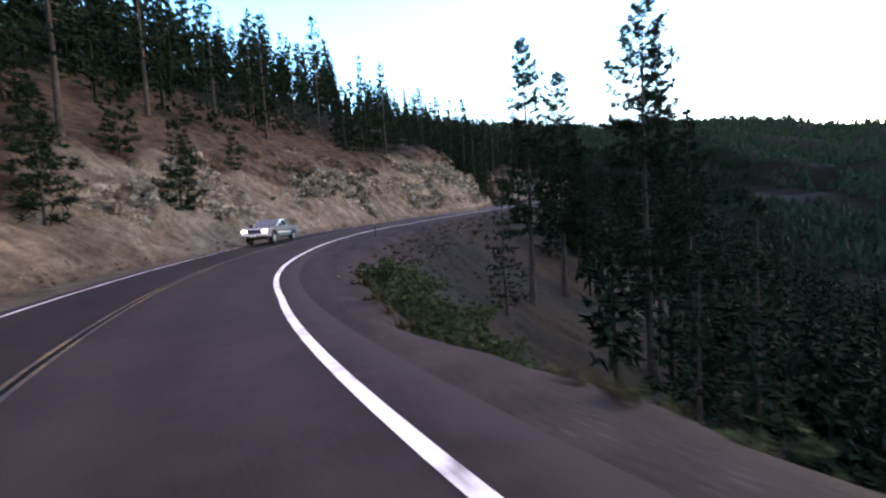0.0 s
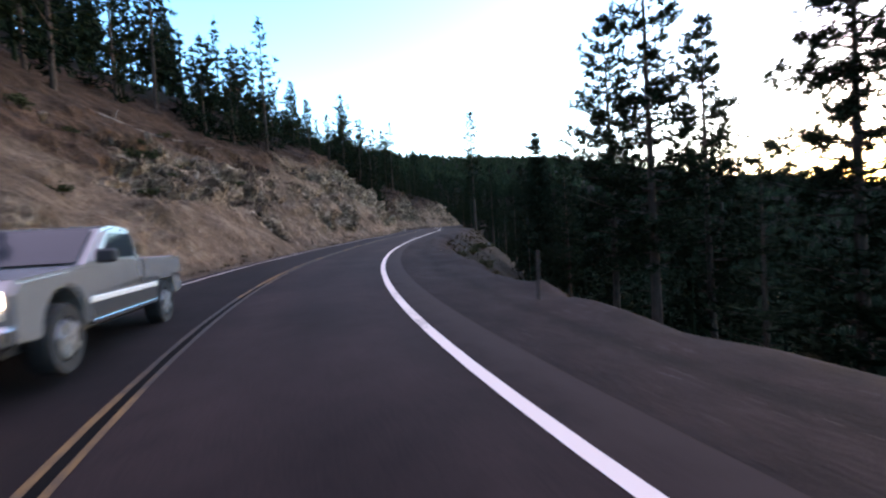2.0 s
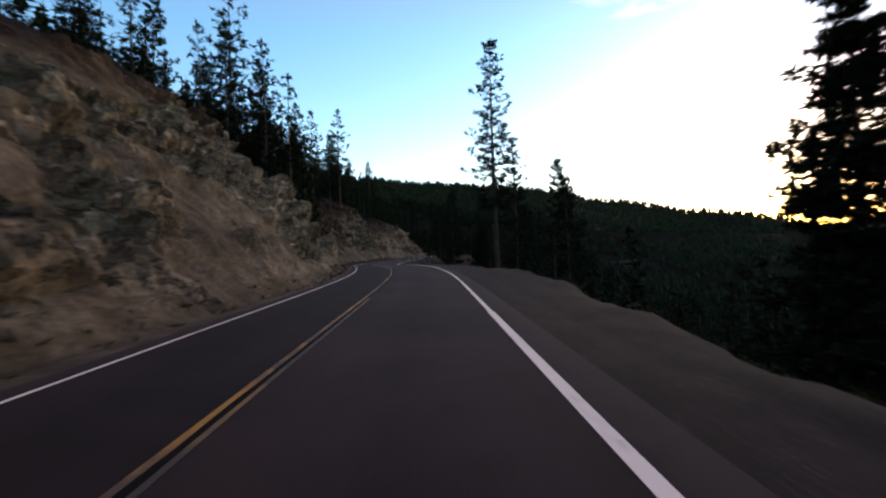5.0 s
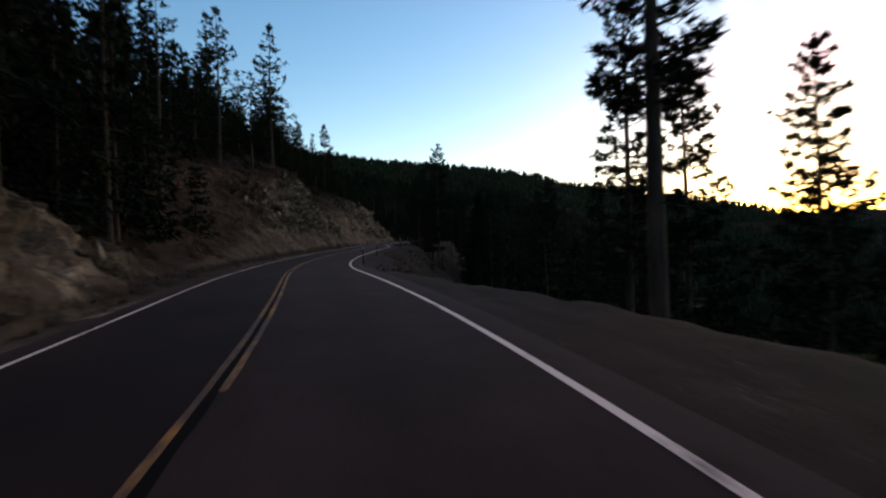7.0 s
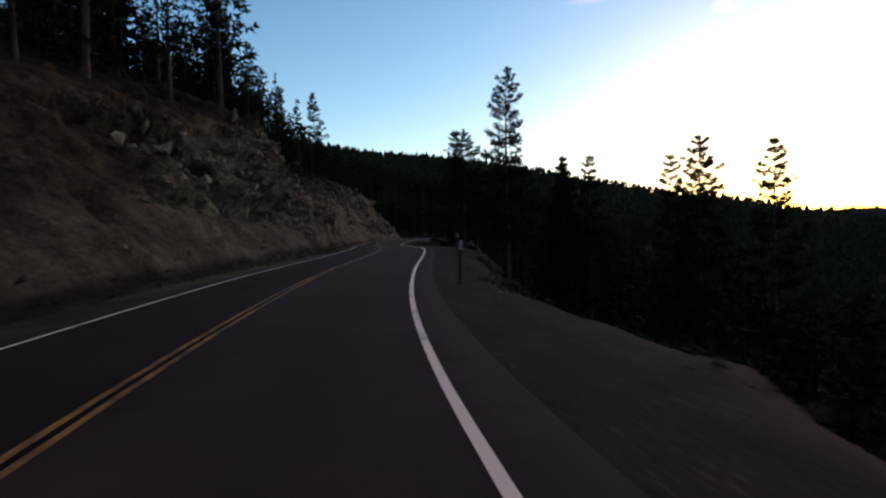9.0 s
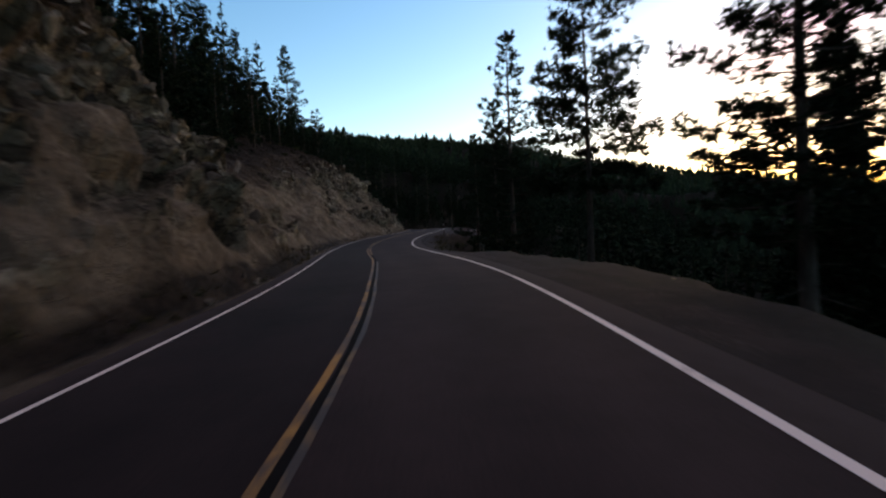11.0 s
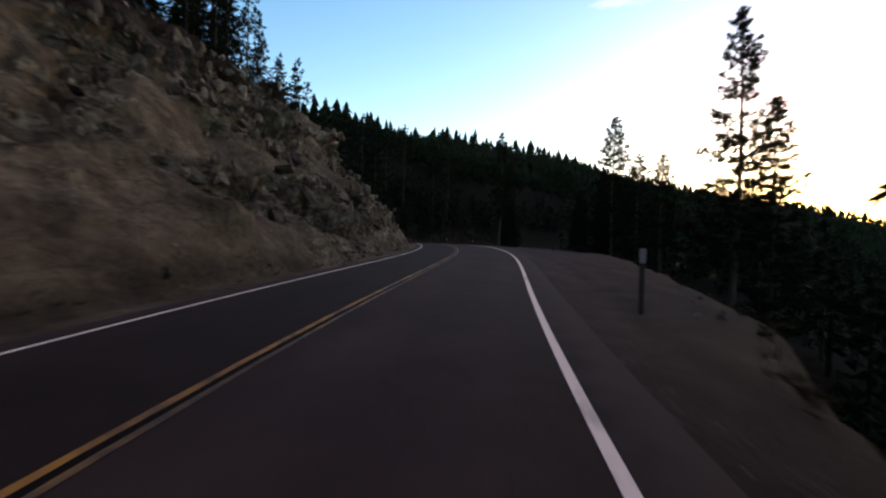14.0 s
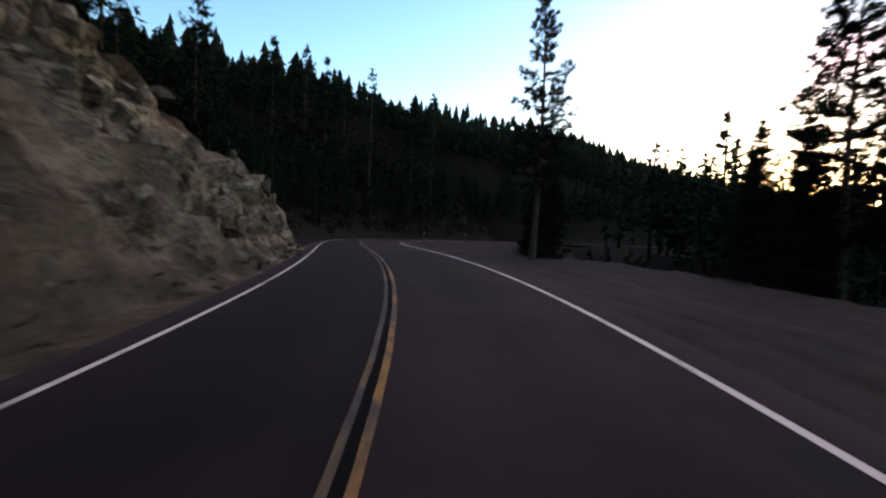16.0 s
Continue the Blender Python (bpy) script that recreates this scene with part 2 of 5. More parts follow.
def m_bank(tree, b):
    """Cut bank: tan scree and washed dirt, grey-brown broken rock, red-brown soil under the wood."""
    wide = noise_node(tree, 0.16, 5, 0.6)
    mid = noise_node(tree, 0.9, 6, 0.65, (1, 1, 1.5))
    fine = noise_node(tree, 6, 6, 0.78)
    # rock in blocks between cracks, each of its own tone
    co = tree.nodes.new("ShaderNodeTexCoord")
    mp = tree.nodes.new("ShaderNodeMapping")
    mp.inputs["Rotation"].default_value = (0.5, 0.25, 0.3)
    mp.inputs["Scale"].default_value = (0.8, 0.8, 1.7)
    warp = tree.nodes.new("ShaderNodeVectorMath")
    warp.operation = "MULTIPLY_ADD"
    warp.inputs[1].default_value = (1.9, 1.9, 1.9)
    tree.links.new(mid.outputs["Color"], warp.inputs[0])
    tree.links.new(co.outputs["Object"], mp.inputs["Vector"])
    tree.links.new(mp.outputs["Vector"], warp.inputs[2])
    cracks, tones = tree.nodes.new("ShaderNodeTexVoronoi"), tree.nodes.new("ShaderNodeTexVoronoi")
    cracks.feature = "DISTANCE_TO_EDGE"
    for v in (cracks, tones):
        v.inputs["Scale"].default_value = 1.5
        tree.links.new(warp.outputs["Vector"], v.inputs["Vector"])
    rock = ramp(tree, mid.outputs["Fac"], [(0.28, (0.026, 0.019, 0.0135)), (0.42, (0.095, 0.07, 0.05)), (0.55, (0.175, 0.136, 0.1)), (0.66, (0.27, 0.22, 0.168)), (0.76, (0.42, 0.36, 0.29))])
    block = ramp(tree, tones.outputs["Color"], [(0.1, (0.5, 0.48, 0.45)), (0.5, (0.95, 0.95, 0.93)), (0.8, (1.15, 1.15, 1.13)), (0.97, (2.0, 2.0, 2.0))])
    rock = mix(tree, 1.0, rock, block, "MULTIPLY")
    # crevice shade painted into the rock: block edges coloured near black
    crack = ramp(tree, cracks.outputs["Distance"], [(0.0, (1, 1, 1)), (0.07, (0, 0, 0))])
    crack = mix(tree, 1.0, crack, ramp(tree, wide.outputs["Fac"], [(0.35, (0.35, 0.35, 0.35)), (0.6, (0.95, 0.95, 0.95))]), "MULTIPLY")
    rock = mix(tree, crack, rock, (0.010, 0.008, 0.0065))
    # scree and washed soil in streaks, with darker and paler blotches and loose stones
    streak = noise_node(tree, 0.8, 5, 0.6, (1, 1, 0.55))
    dirt = ramp(tree, streak.outputs["Fac"], [(0.28, (0.056, 0.041, 0.0285)), (0.5, (0.118, 0.087, 0.062)), (0.7, (0.185, 0.142, 0.105))])
    blotch = ramp(tree, wide.outputs["Fac"], [(0.34, (0.62, 0.6, 0.58)), (0.5, (0.98, 0.98, 0.97)), (0.66, (1.25, 1.24, 1.2))])
    dirt = mix(tree, 1.0, dirt, blotch, "MULTIPLY")
    chips = tree.nodes.new("ShaderNodeTexVoronoi")
    chips.inputs["Scale"].default_value = 4.5
    tree.links.new(co.outputs["Object"], chips.inputs["Vector"])
    chip = mix(tree, 1.0, ramp(tree, chips.outputs["Distance"], [(0.16, (1, 1, 1)), (0.3, (0, 0, 0))]), ramp(tree, mid.outputs["Fac"], [(0.5, (0, 0, 0)), (0.62, (0.9, 0.9, 0.9))]), "MULTIPLY")
    chip_tone = ramp(tree, chips.outputs["Color"], [(0.2, (0.045, 0.036, 0.028)), (0.6, (0.14, 0.115, 0.088)), (0.95, (0.34, 0.3, 0.25))])
    dirt = mix(tree, chip, dirt, chip_tone)
    # rock shows where the ground carries it, with a broken outline
    bare = ramp(tree, shift_by(tree, attribute(tree, "stone"), fine.outputs["Fac"], 0.5), [(0.32, (0, 0, 0)), (0.55, (1, 1, 1))])
    c = mix(tree, bare, dirt, rock)
    # red-brown soil with needles and roots towards the wood
    humus = ramp(tree, mid.outputs["Fac"], [(0.32, (0.010, 0.0065, 0.0045)), (0.5, (0.045, 0.027, 0.017)), (0.68, (0.092, 0.056, 0.036))])
    c = mix(tree, ramp(tree, shift_by(tree, attribute(tree, "rust"), streak.outputs["Fac"], 0.9), [(0.3, (0, 0, 0)), (0.7, (0.92, 0.92, 0.92))]), c, humus)
    # grey weathered rock
    grey = mix(tree, 1.0, c, (1.95, 1.95, 1.93), "MULTIPLY")
    c = mix(tree, attribute(tree, "grey"), c, grey)
    grit = ramp(tree, fine.outputs["Fac"], [(0.3, (0.6, 0.55, 0.51)), (0.5, (1.06, 0.97, 0.9)), (0.7, (1.5, 1.38, 1.28))])
    tree.links.new(litter_shade(tree, mix(tree, 1.0, c, grit, "MULTIPLY"), (0.008, 0.0055, 0.004), (0.032, 0.0195, 0.014)), b.inputs["Base Color"])
    b.inputs["Roughness"].default_value = 0.95
    b.inputs["Specular IOR Level"].default_value = 0.1
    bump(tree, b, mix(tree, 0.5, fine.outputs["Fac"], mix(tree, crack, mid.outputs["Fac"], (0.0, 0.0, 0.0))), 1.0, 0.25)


def m_forest_floor(tree, b):
    wide = noise_node(tree, 0.02, 5, 0.6)
    mid = noise_node(tree, 0.5, 5, 0.65)
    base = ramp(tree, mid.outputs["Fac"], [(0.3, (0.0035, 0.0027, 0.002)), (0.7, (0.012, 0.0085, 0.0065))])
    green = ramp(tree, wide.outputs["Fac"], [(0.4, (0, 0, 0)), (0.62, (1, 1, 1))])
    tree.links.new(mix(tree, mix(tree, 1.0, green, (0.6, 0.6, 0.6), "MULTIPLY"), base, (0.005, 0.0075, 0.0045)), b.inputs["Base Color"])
    b.inputs["Roughness"].default_value = 1.0
    b.inputs["Specular IOR Level"].default_value = 0.05
    bump(tree, b, mid.outputs["Fac"], 0.7, 0.3)


def paint(name, colour, worn, amount):
    def build(tree, b):
        wear = noise_node(tree, 7, 6, 0.75)
        wide = noise_node(tree, 0.6, 4, 0.6)
        gone = mix(tree, 0.5, wear.outputs["Fac"], wide.outputs["Fac"])
        mask = ramp(tree, gone, [(amount, (0, 0, 0)), (amount + 0.1, (1, 1, 1))])
        tree.links.new(mix(tree, mask, worn, colour), b.inputs["Base Color"])
        b.inputs["Roughness"].default_value = 0.7
        b.inputs["Specular IOR Level"].default_value = 0.3
    return material(name, build)


def plain(name, colour, rough=0.6, metal=0.0, vary=0.15, scale=6.0, spec=0.4):
    def build(tree, b):
        n = noise_node(tree, scale, 4, 0.6)
        lo, hi = 1 - vary, 1 + vary
        c = ramp(tree, n.outputs["Fac"], [(0.3, tuple(v * lo for v in colour)), (0.7, tuple(min(1, v * hi) for v in colour))])
        tree.links.new(c, b.inputs["Base Color"])
        b.inputs["Roughness"].default_value = rough
        b.inputs["Metallic"].default_value = metal
        b.inputs["Specular IOR Level"].default_value = spec
    return material(name, build)


def m_needles(dark, light):
    def build(tree, b):
        info = tree.nodes.new("ShaderNodeObjectInfo")
        geo = tree.nodes.new("ShaderNodeNewGeometry")
        c = ramp(tree, geo.outputs["Random Per Island"], [(0.0, dark), (1.0, light)])
        tone = ramp(tree, info.outputs["Random"], [(0.0, (0.75, 0.8, 0.75)), (1.0, (1.2, 1.12, 1.0))])
        tree.links.new(mix(tree, 1.0, c, tone, "MULTIPLY"), b.inputs["Base Color"])
        b.inputs["Roughness"].default_value = 0.9
        b.inputs["Specular IOR Level"].default_value = 0.06
    return build


def m_bark(tree, b):
    n = noise_node(tree, 5, 5, 0.7, (1, 1, 0.25))
    c = ramp(tree, n.outputs["Fac"], [(0.3, (0.020, 0.015, 0.012)), (0.55, (0.062, 0.044, 0.034)), (0.75, (0.13, 0.092, 0.072))])
    tree.links.new(c, b.inputs["Base Color"])
    b.inputs["Roughness"].default_value = 0.95
    b.inputs["Specular IOR Level"].default_value = 0.1
    bump(tree, b, n.outputs["Fac"], 0.8, 0.05)


ASPHALT = material("asphalt", m_asphalt)
# the same asphalt at 0.58 of its tone, for the hill-side lane
ASPHALT_DARKER = material("darker_asphalt", lambda tree, b: m_asphalt(tree, b, 0.58))
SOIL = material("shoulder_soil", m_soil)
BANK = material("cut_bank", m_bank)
FOREST_FLOOR = material("forest_floor", m_forest_floor)
WHITE_PAINT = paint("white_road_paint", (0.8, 0.63, 0.54), (0.18, 0.135, 0.115), 0.37)
YELLOW_PAINT = paint("yellow_road_paint", (0.40, 0.165, 0.026), (0.07, 0.04, 0.026), 0.46)
FADED_YELLOW = paint("faded_yellow_road_paint", (0.22, 0.11, 0.034), (0.045, 0.029, 0.022), 0.49)
TAR = plain("tar_strip", (0.0075, 0.0062, 0.006), 0.95, spec=0.05)
PINE = material("pine_needles", m_needles((0.0045, 0.0095, 0.0055), (0.0155, 0.026, 0.013)))
FIR = material("fir_needles", m_needles((0.0046, 0.0096, 0.006), (0.0155, 0.027, 0.0142)))
SHRUB = material("shrub_leaves", m_needles((0.022, 0.03, 0.015), (0.065, 0.078, 0.034)))
BARK = material("bark", m_bark)
DEAD_WOOD = plain("dead_wood", (0.12, 0.10, 0.085), 0.9, scale=3.0, vary=0.4)

# ---------------------------------------------------------------- the lie of the land
LEFT_LINE, RIGHT_LINE = -2.51, 3.35     # the white edge lines, from the yellow centre line
S0, S1 = -60.0, 420.0
SS = np.arange(S0, S1 + 0.01, 1.0)
bend_s = np.concatenate([np.arange(len(BEND)) * 7.0 - 35.0, [268, 276, 300, 330, 350, 420]])
bend_k = np.concatenate([BEND, [-0.006, -0.019, -0.021, -0.012, 0.0, 0.0]])
turned = np.cumsum(np.interp(SS, bend_s, bend_k))
zero = int(round(-S0))
PSI = turned - turned[zero] + HEADING
grade = np.interp(SS, np.arange(len(GRADE)) * 20.0 - 40.0, GRADE)
CX, CY, CZ = (np.cumsum(v) for v in (-np.sin(PSI), np.cos(PSI), grade))
CX, CY, CZ = (v - v[zero] for v in (CX, CY, CZ))


def road_point(s, d):
    """World x, y and the road's height at s metres along and d metres to the right of the centre line."""
    p = np.interp(s, SS, PSI)
    return np.interp(s, SS, CX) + d * np.cos(p), np.interp(s, SS, CY) + d * np.sin(p), np.interp(s, SS, CZ)


def hashed(i, j, k, seed):
    n = (i * 374761393 + j * 668265263 + k * 2147483647 + seed * 144665) & 0xFFFFFFFF
    n = ((n ^ (n >> 13)) * 1274126177) & 0xFFFFFFFF
    return ((n ^ (n >> 16)) & 0xFFFF) / 65535.0


def value_noise(x, y, z, seed=0):
    xi, yi, zi = (np.floor(v).astype(np.int64) for v in (x, y, z))
    fx, fy, fz = x - xi, y - yi, z - zi
    fx, fy, fz = (v * v * (3 - 2 * v) for v in (fx, fy, fz))
    total = 0
    for a in (0, 1):
        for b in (0, 1):
            for c in (0, 1):
                w = (fx if a else 1 - fx) * (fy if b else 1 - fy) * (fz if c else 1 - fz)
                total = total + w * hashed(xi + a, yi + b, zi + c, seed)
    return total - 0.5


def fbm(x, y, z, octaves=4, seed=0, gain=0.5):
    total, amp = 0, 1.0
    for o in range(octaves):
        total = total + amp * value_noise(x, y, z, seed + o)
        x, y, z, amp = x * 2.03, y * 2.03, z * 2.03, amp * gain
    return total


def cells(x, y, z, seed=0):
    """Broken blocks: each Voronoi cell has a level and a tilted face of its own. Returns the height of the faces and the gap to the next cell."""
    xi, yi, zi = (np.floor(v).astype(np.int64) for v in (x, y, z))
    d1 = np.full(x.shape, 9.0)
    d2 = np.full(x.shape, 9.0)
    face = np.zeros(x.shape)
    for a in (-1, 0, 1):
        for b in (-1, 0, 1):
            for c in (-1, 0, 1):
                i, j, k = xi + a, yi + b, zi + c
                ex, ey, ez = x - i - hashed(i, j, k, seed), y - j - hashed(i, j, k, seed + 7), z - k - hashed(i, j, k, seed + 13)
                d = np.sqrt(ex ** 2 + ey ** 2 + ez ** 2)
                near = d < d1
                d2 = np.where(near, d1, np.minimum(d2, d))
                own = hashed(i, j, k, seed + 29) - 0.5 + 1.3 * (ex * (hashed(i, j, k, seed + 31) - 0.5) + ey * (hashed(i, j, k, seed + 37) - 0.5))
                face = np.where(near, own, face)
                d1 = np.where(near, d, d1)
    return face, d2 - d1


# the cut bank above the road: foot, steepness, height of the cut, slope of the wood above it
BANK_S = [-60, 0, 20, 50, 70, 90, 106, 111, 114, 122, 134, 142, 152, 165, 178, 190, 205, 212, 218, 224, 230, 242, 246, 252, 258, 261, 264, 275, 300, 420]
BANK_FOOT = [6, 6, 4.6, 4.1, 4.1, 3.7, 3.6, 3.7, 3.9, 4.6, 4.6, 4.6, 4.4, 3.4, 3.4, 3.6, 3.8, 3.95, 4.1, 4.05, 4.2, 3.85, 3.4, 3.3, 3.3, 3.5, 3.9, 5.5, 6, 6]
BANK_TAN = [0.6, 0.6, 0.7, 0.85, 0.9, 1.05, 1.2, 1.04, 0.74, 0.5, 0.5, 0.75, 0.95, 1.3, 1.4, 0.85, 0.82, 0.88, 0.95, 1.02, 1.05, 1.14, 1.12, 1.05, 1.02, 0.92, 0.75, 0.7, 0.8, 0.8]
BANK_TOP = [5, 5, 6.5, 9, 10, 12.2, 13.8, 9.6, 4.4, 2, 2.5, 7.8, 9.8, 10.8, 12, 8.6, 8.6, 9.9, 11.5, 12.6, 11.8, 11, 10.5, 9, 7, 4.5, 3, 3.5, 6, 6]
WOOD_TAN = [0.5, 0.5, 0.52, 0.56, 0.56, 0.52, 0.5, 0.5, 0.5, 0.5, 0.5, 0.5, 0.5, 0.5, 0.5, 0.52, 0.52, 0.5, 0.5, 0.5, 0.5, 0.45, 0.45, 0.42, 0.4, 0.4, 0.4, 0.42, 0.42, 0.42]
# the shoulder on the valley side
EDGE_S = [-60, -6, -1.5, 0, 2, 4, 6, 8, 10.5, 14, 20, 32, 46, 56, 62, 82, 92, 95, 100, 110, 118, 122, 124.4, 127, 132.5, 136, 142, 160, 166, 178, 182, 184, 187, 195.5, 203, 207, 209, 213.5, 228, 238, 250, 260, 267, 290, 420]
EDGE_D = [4.95, 4.65, 4.4, 4.6, 4.7, 5.1, 5.3, 5.2, 5.5, 5.8, 6.3, 6.4, 6.0, 5.4, 5.2, 7, 7.6, 7.9, 7.3, 5.9, 4.75, 4.0, 4.45, 5.15, 6.35, 6.45, 5.05, 5.9, 7.1, 6.5, 4.25, 3.95, 4.1, 5.3, 4.9, 5.0, 5.35, 7.4, 9.4, 11.8, 14, 13.5, 12.4, 10, 8]


def relief(s, d):
    """Height over the road, of the bank (d < 0) and of the valley side (d > 0), without the fine relief."""
    foot, tan, top, wood = (np.interp(s, BANK_S, v) for v in (BANK_FOOT, BANK_TAN, BANK_TOP, WOOD_TAN))
    up = -d - foot
    cut = up * tan
    above = top + (up - top / tan) * wood
    hill = np.minimum(cut, above)
    far = np.maximum(up - 45, 0)
    hill = hill - far * (wood - 0.32) * (far > 0)
    cap = np.interp(s, [-60, 250, 300, 340, 380, 420], [85, 85, 72, 48, 24, 12])
    hill = np.where(hill > 0, cap * np.tanh(hill / cap), hill)
    hill = np.where(up < 0, -0.08 * np.clip(-d - 2.9, 0, 1), hill)
    edge = np.interp(s, EDGE_S, EDGE_D)
    dn = d - edge
    fall = np.interp(s, [-60, 5, 9, 118, 126, 144, 152, 182, 186, 212, 222, 420], [0.7, 0.7, 0.28, 0.28, 0.9, 0.9, 0.4, 0.4, 1.1, 1.1, 0.4, 0.3])
    valley = np.where(dn < 0, -0.03 * np.clip(d - 3.75, 0, 30), -0.03 * (edge - 3.75) - 0.62 * np.maximum(dn - 0.4, 0) - fall * np.clip(dn - 0.8, 0, 7) - 0.25 * np.clip(dn, 0, 0.4))
    valley = np.where(dn > 26, -0.62 * 25.6 - 7 * fall - (dn - 26) * 0.3, valley)
    valley = np.maximum(valley, -48)
    return np.where(d < 0, hill, valley)


# crests of the far hills: places and heights along each, and how steeply its flanks fall
RIDGES = [
    (0.3, [(-500, 420, 156), (-200, 520, 126), (60, 580, 104), (150, 630, 107), (250, 630, 106), (330, 615, 96), (400, 572, 79), (440, 545, 71), (474, 506, 56)]),
    (0.3, [(474, 506, 50), (500, 462, 54), (522, 446, 51), (590, 420, 14)]),
    (0.42, [(60, 520, 72), (150, 455, 67), (206, 408, 55), (222, 396, 47), (260, 372, 20)]),
    (0.25, [(500, 760, 62), (700, 740, 64), (850, 680, 56), (950, 610, 52), (1150, 560, 58), (1500, 500, 60), (2100, 420, 66), (2800, 300, 70)]),
]


def ridge_height(x, y):
    best = np.full(x.shape, -1e3)
    for flank, crest in RIDGES:
        for (x0, y0, z0), (x1, y1, z1) in zip(crest, crest[1:]):
            t = np.clip(((x - x0) * (x1 - x0) + (y - y0) * (y1 - y0)) / ((x1 - x0) ** 2 + (y1 - y0) ** 2), 0, 1)
            gap = np.hypot(x - x0 - t * (x1 - x0), y - y0 - t * (y1 - y0))
            best = np.maximum(best, z0 + (z1 - z0) * t - gap * flank)
    return best


ROAD_XY = np.stack([CX, CY], 1)[::2]
ROAD_S = SS[::2]


def nearest(x, y):
    """s and d of places."""
    x, y = np.asarray(x, float).ravel(), np.asarray(y, float).ravel()
    s, d = np.empty(x.shape), np.empty(x.shape)
    for a in range(0, len(x), 4000):
        q = (x[a:a + 4000, None] - ROAD_XY[None, :, 0]) ** 2 + (y[a:a + 4000, None] - ROAD_XY[None, :, 1]) ** 2
        i = q.argmin(1)
        p = np.interp(ROAD_S[i], SS, PSI)
        ex, ey = x[a:a + 4000] - ROAD_XY[i, 0], y[a:a + 4000] - ROAD_XY[i, 1]
        along = -np.sin(p) * ex + np.cos(p) * ey
        side = np.cos(p) * ex + np.sin(p) * ey
        s[a:a + 4000] = ROAD_S[i] + np.clip(along, -1.5, 1.5)
        d[a:a + 4000] = np.where(side < 0, -1, 1) * np.hypot(ex, ey) * np.where(np.abs(along) < 2, np.abs(side) / np.maximum(np.hypot(ex, ey), 1e-6), 1)
    return s, d


def land(x, y):
    """Ground height of places in the world."""
    x, y = np.asarray(x, float), np.asarray(y, float)
    s, d = nearest(x, y)
    s, d = s.reshape(x.shape), d.reshape(x.shape)
    z = np.interp(s, SS, CZ) + relief(s, d)
    away = np.clip((np.abs(d) - 14) / 60, 0, 1)
    z = z + away * 7 * fbm(x / 45, y / 45, 0 * x, 3, 5)
    r = ridge_height(x, y) + 9 * fbm(x / 90, y / 90, 0 * x, 3, 9)
    k = 10.0
    h = np.clip(0.5 + 0.5 * (r - z) / k, 0, 1)
    mixed = z * (1 - h) + r * h + k * h * (1 - h)
    return np.where(np.abs(d) > 25, mixed, z)


def sheet(name, xs, ys, zs, mat, smooth=True):
    """A mesh from a grid of places."""
    n, m = xs.shape
    co = np.stack([xs, ys, zs], -1).reshape(-1, 3)
    i = np.arange(n * m).reshape(n, m)
    quads = np.stack([i[:-1, :-1], i[:-1, 1:], i[1:, 1:], i[1:, :-1]], -1).reshape(-1, 4)
    me = bpy.data.meshes.new(name)
    me.from_pydata(co.tolist(), [], quads.tolist())
    me.polygons.foreach_set("use_smooth", [smooth] * len(me.polygons))
    me.materials.append(mat)
    me.update()
    return new(name, me)


def cover(ob, amount):
    """How far fallen needles, low brush and painted shade cover each place, 0 to 1."""
    layer = ob.data.attributes.new("litter_shade", "FLOAT", "POINT")
    layer.data.foreach_set("value", amount.ravel().astype(np.float32))


def across(ob, ds):
    """Metres from the centre line, kept on the mesh."""
    layer = ob.data.attributes.new("across", "FLOAT", "POINT")
    layer.data.foreach_set("value", np.tile(np.array(ds, np.float32), len(ob.data.vertices) // len(ds)))


def strip(name, s0, s1, step, ds, mat, lift=0.0, smooth=True):
    s = np.arange(s0, s1 + 0.01, step)
    sg, dg = np.meshgrid(s, np.array(ds, float), indexing="ij")
    x, y, z = road_point(sg, dg)
    return sheet(name, x, y, z + lift, mat, smooth)


# ---------------------------------------------------------------- road
road = strip("road", S0, S1, 1.0, [-2.95, -2.0, 0.02, 0.08, 1.7, 3.3, 4.0], ASPHALT)
road.data.materials.append(ASPHALT_DARKER)
across(road, [-2.95, -2.0, 0.02, 0.08, 1.7, 3.3, 4.0])
for face in road.data.polygons:
    face.material_index = 1 if face.index % 6 < 2 else 0
tagged(road, "dark weathered two-lane asphalt mountain road", "road", kind="structure")


# how much wider or narrower the valley-side lane is painted along the road
LANE_S = [-8, 2, 7, 11, 23, 32, 45, 53, 62, 80, 94, 101, 109, 117, 124, 132, 142, 160, 168, 176, 185, 193, 200, 207, 215, 240]
LANE_WIDER = [-0.14, 0.06, -0.04, -0.09, -0.07, 0, 0, 0.07, 0.05, 0.04, 0.09, 0.06, 0, -0.05, -0.11, -0.09, 0, 0, 0.07, 0, -0.03, -0.07, -0.02, -0.01, -0.02, 0.02]


def line(name, d0, d1, s0, s1, mat, lift, label, ragged=0.0):
    """A painted or poured line; the yellow ones drift a little to the left in the last two bends."""
    s = np.arange(s0, s1 + 0.01, 0.25 if ragged else 1.0)
    sg, dg = np.meshgrid(s, np.array([d0, d1]), indexing="ij")
    dg = dg + ragged * fbm(sg / 0.9, dg * 20, 0 * sg, 3, 17)
    if abs(d0) < 1:
        dg = dg - 0.035 * np.clip((sg - 215) / 20, 0, 1) - np.interp(sg, [162, 167, 170, 176], [0, 0.13, 0.13, 0])
    elif d0 > 3:
        dg = dg + np.interp(sg, LANE_S, LANE_WIDER)
    x, y, z = road_point(sg, dg)
    ob = sheet(name, x, y, z + lift, mat)
    ob.parent = road
    tagged(ob, label, kind="structure")
    return ob


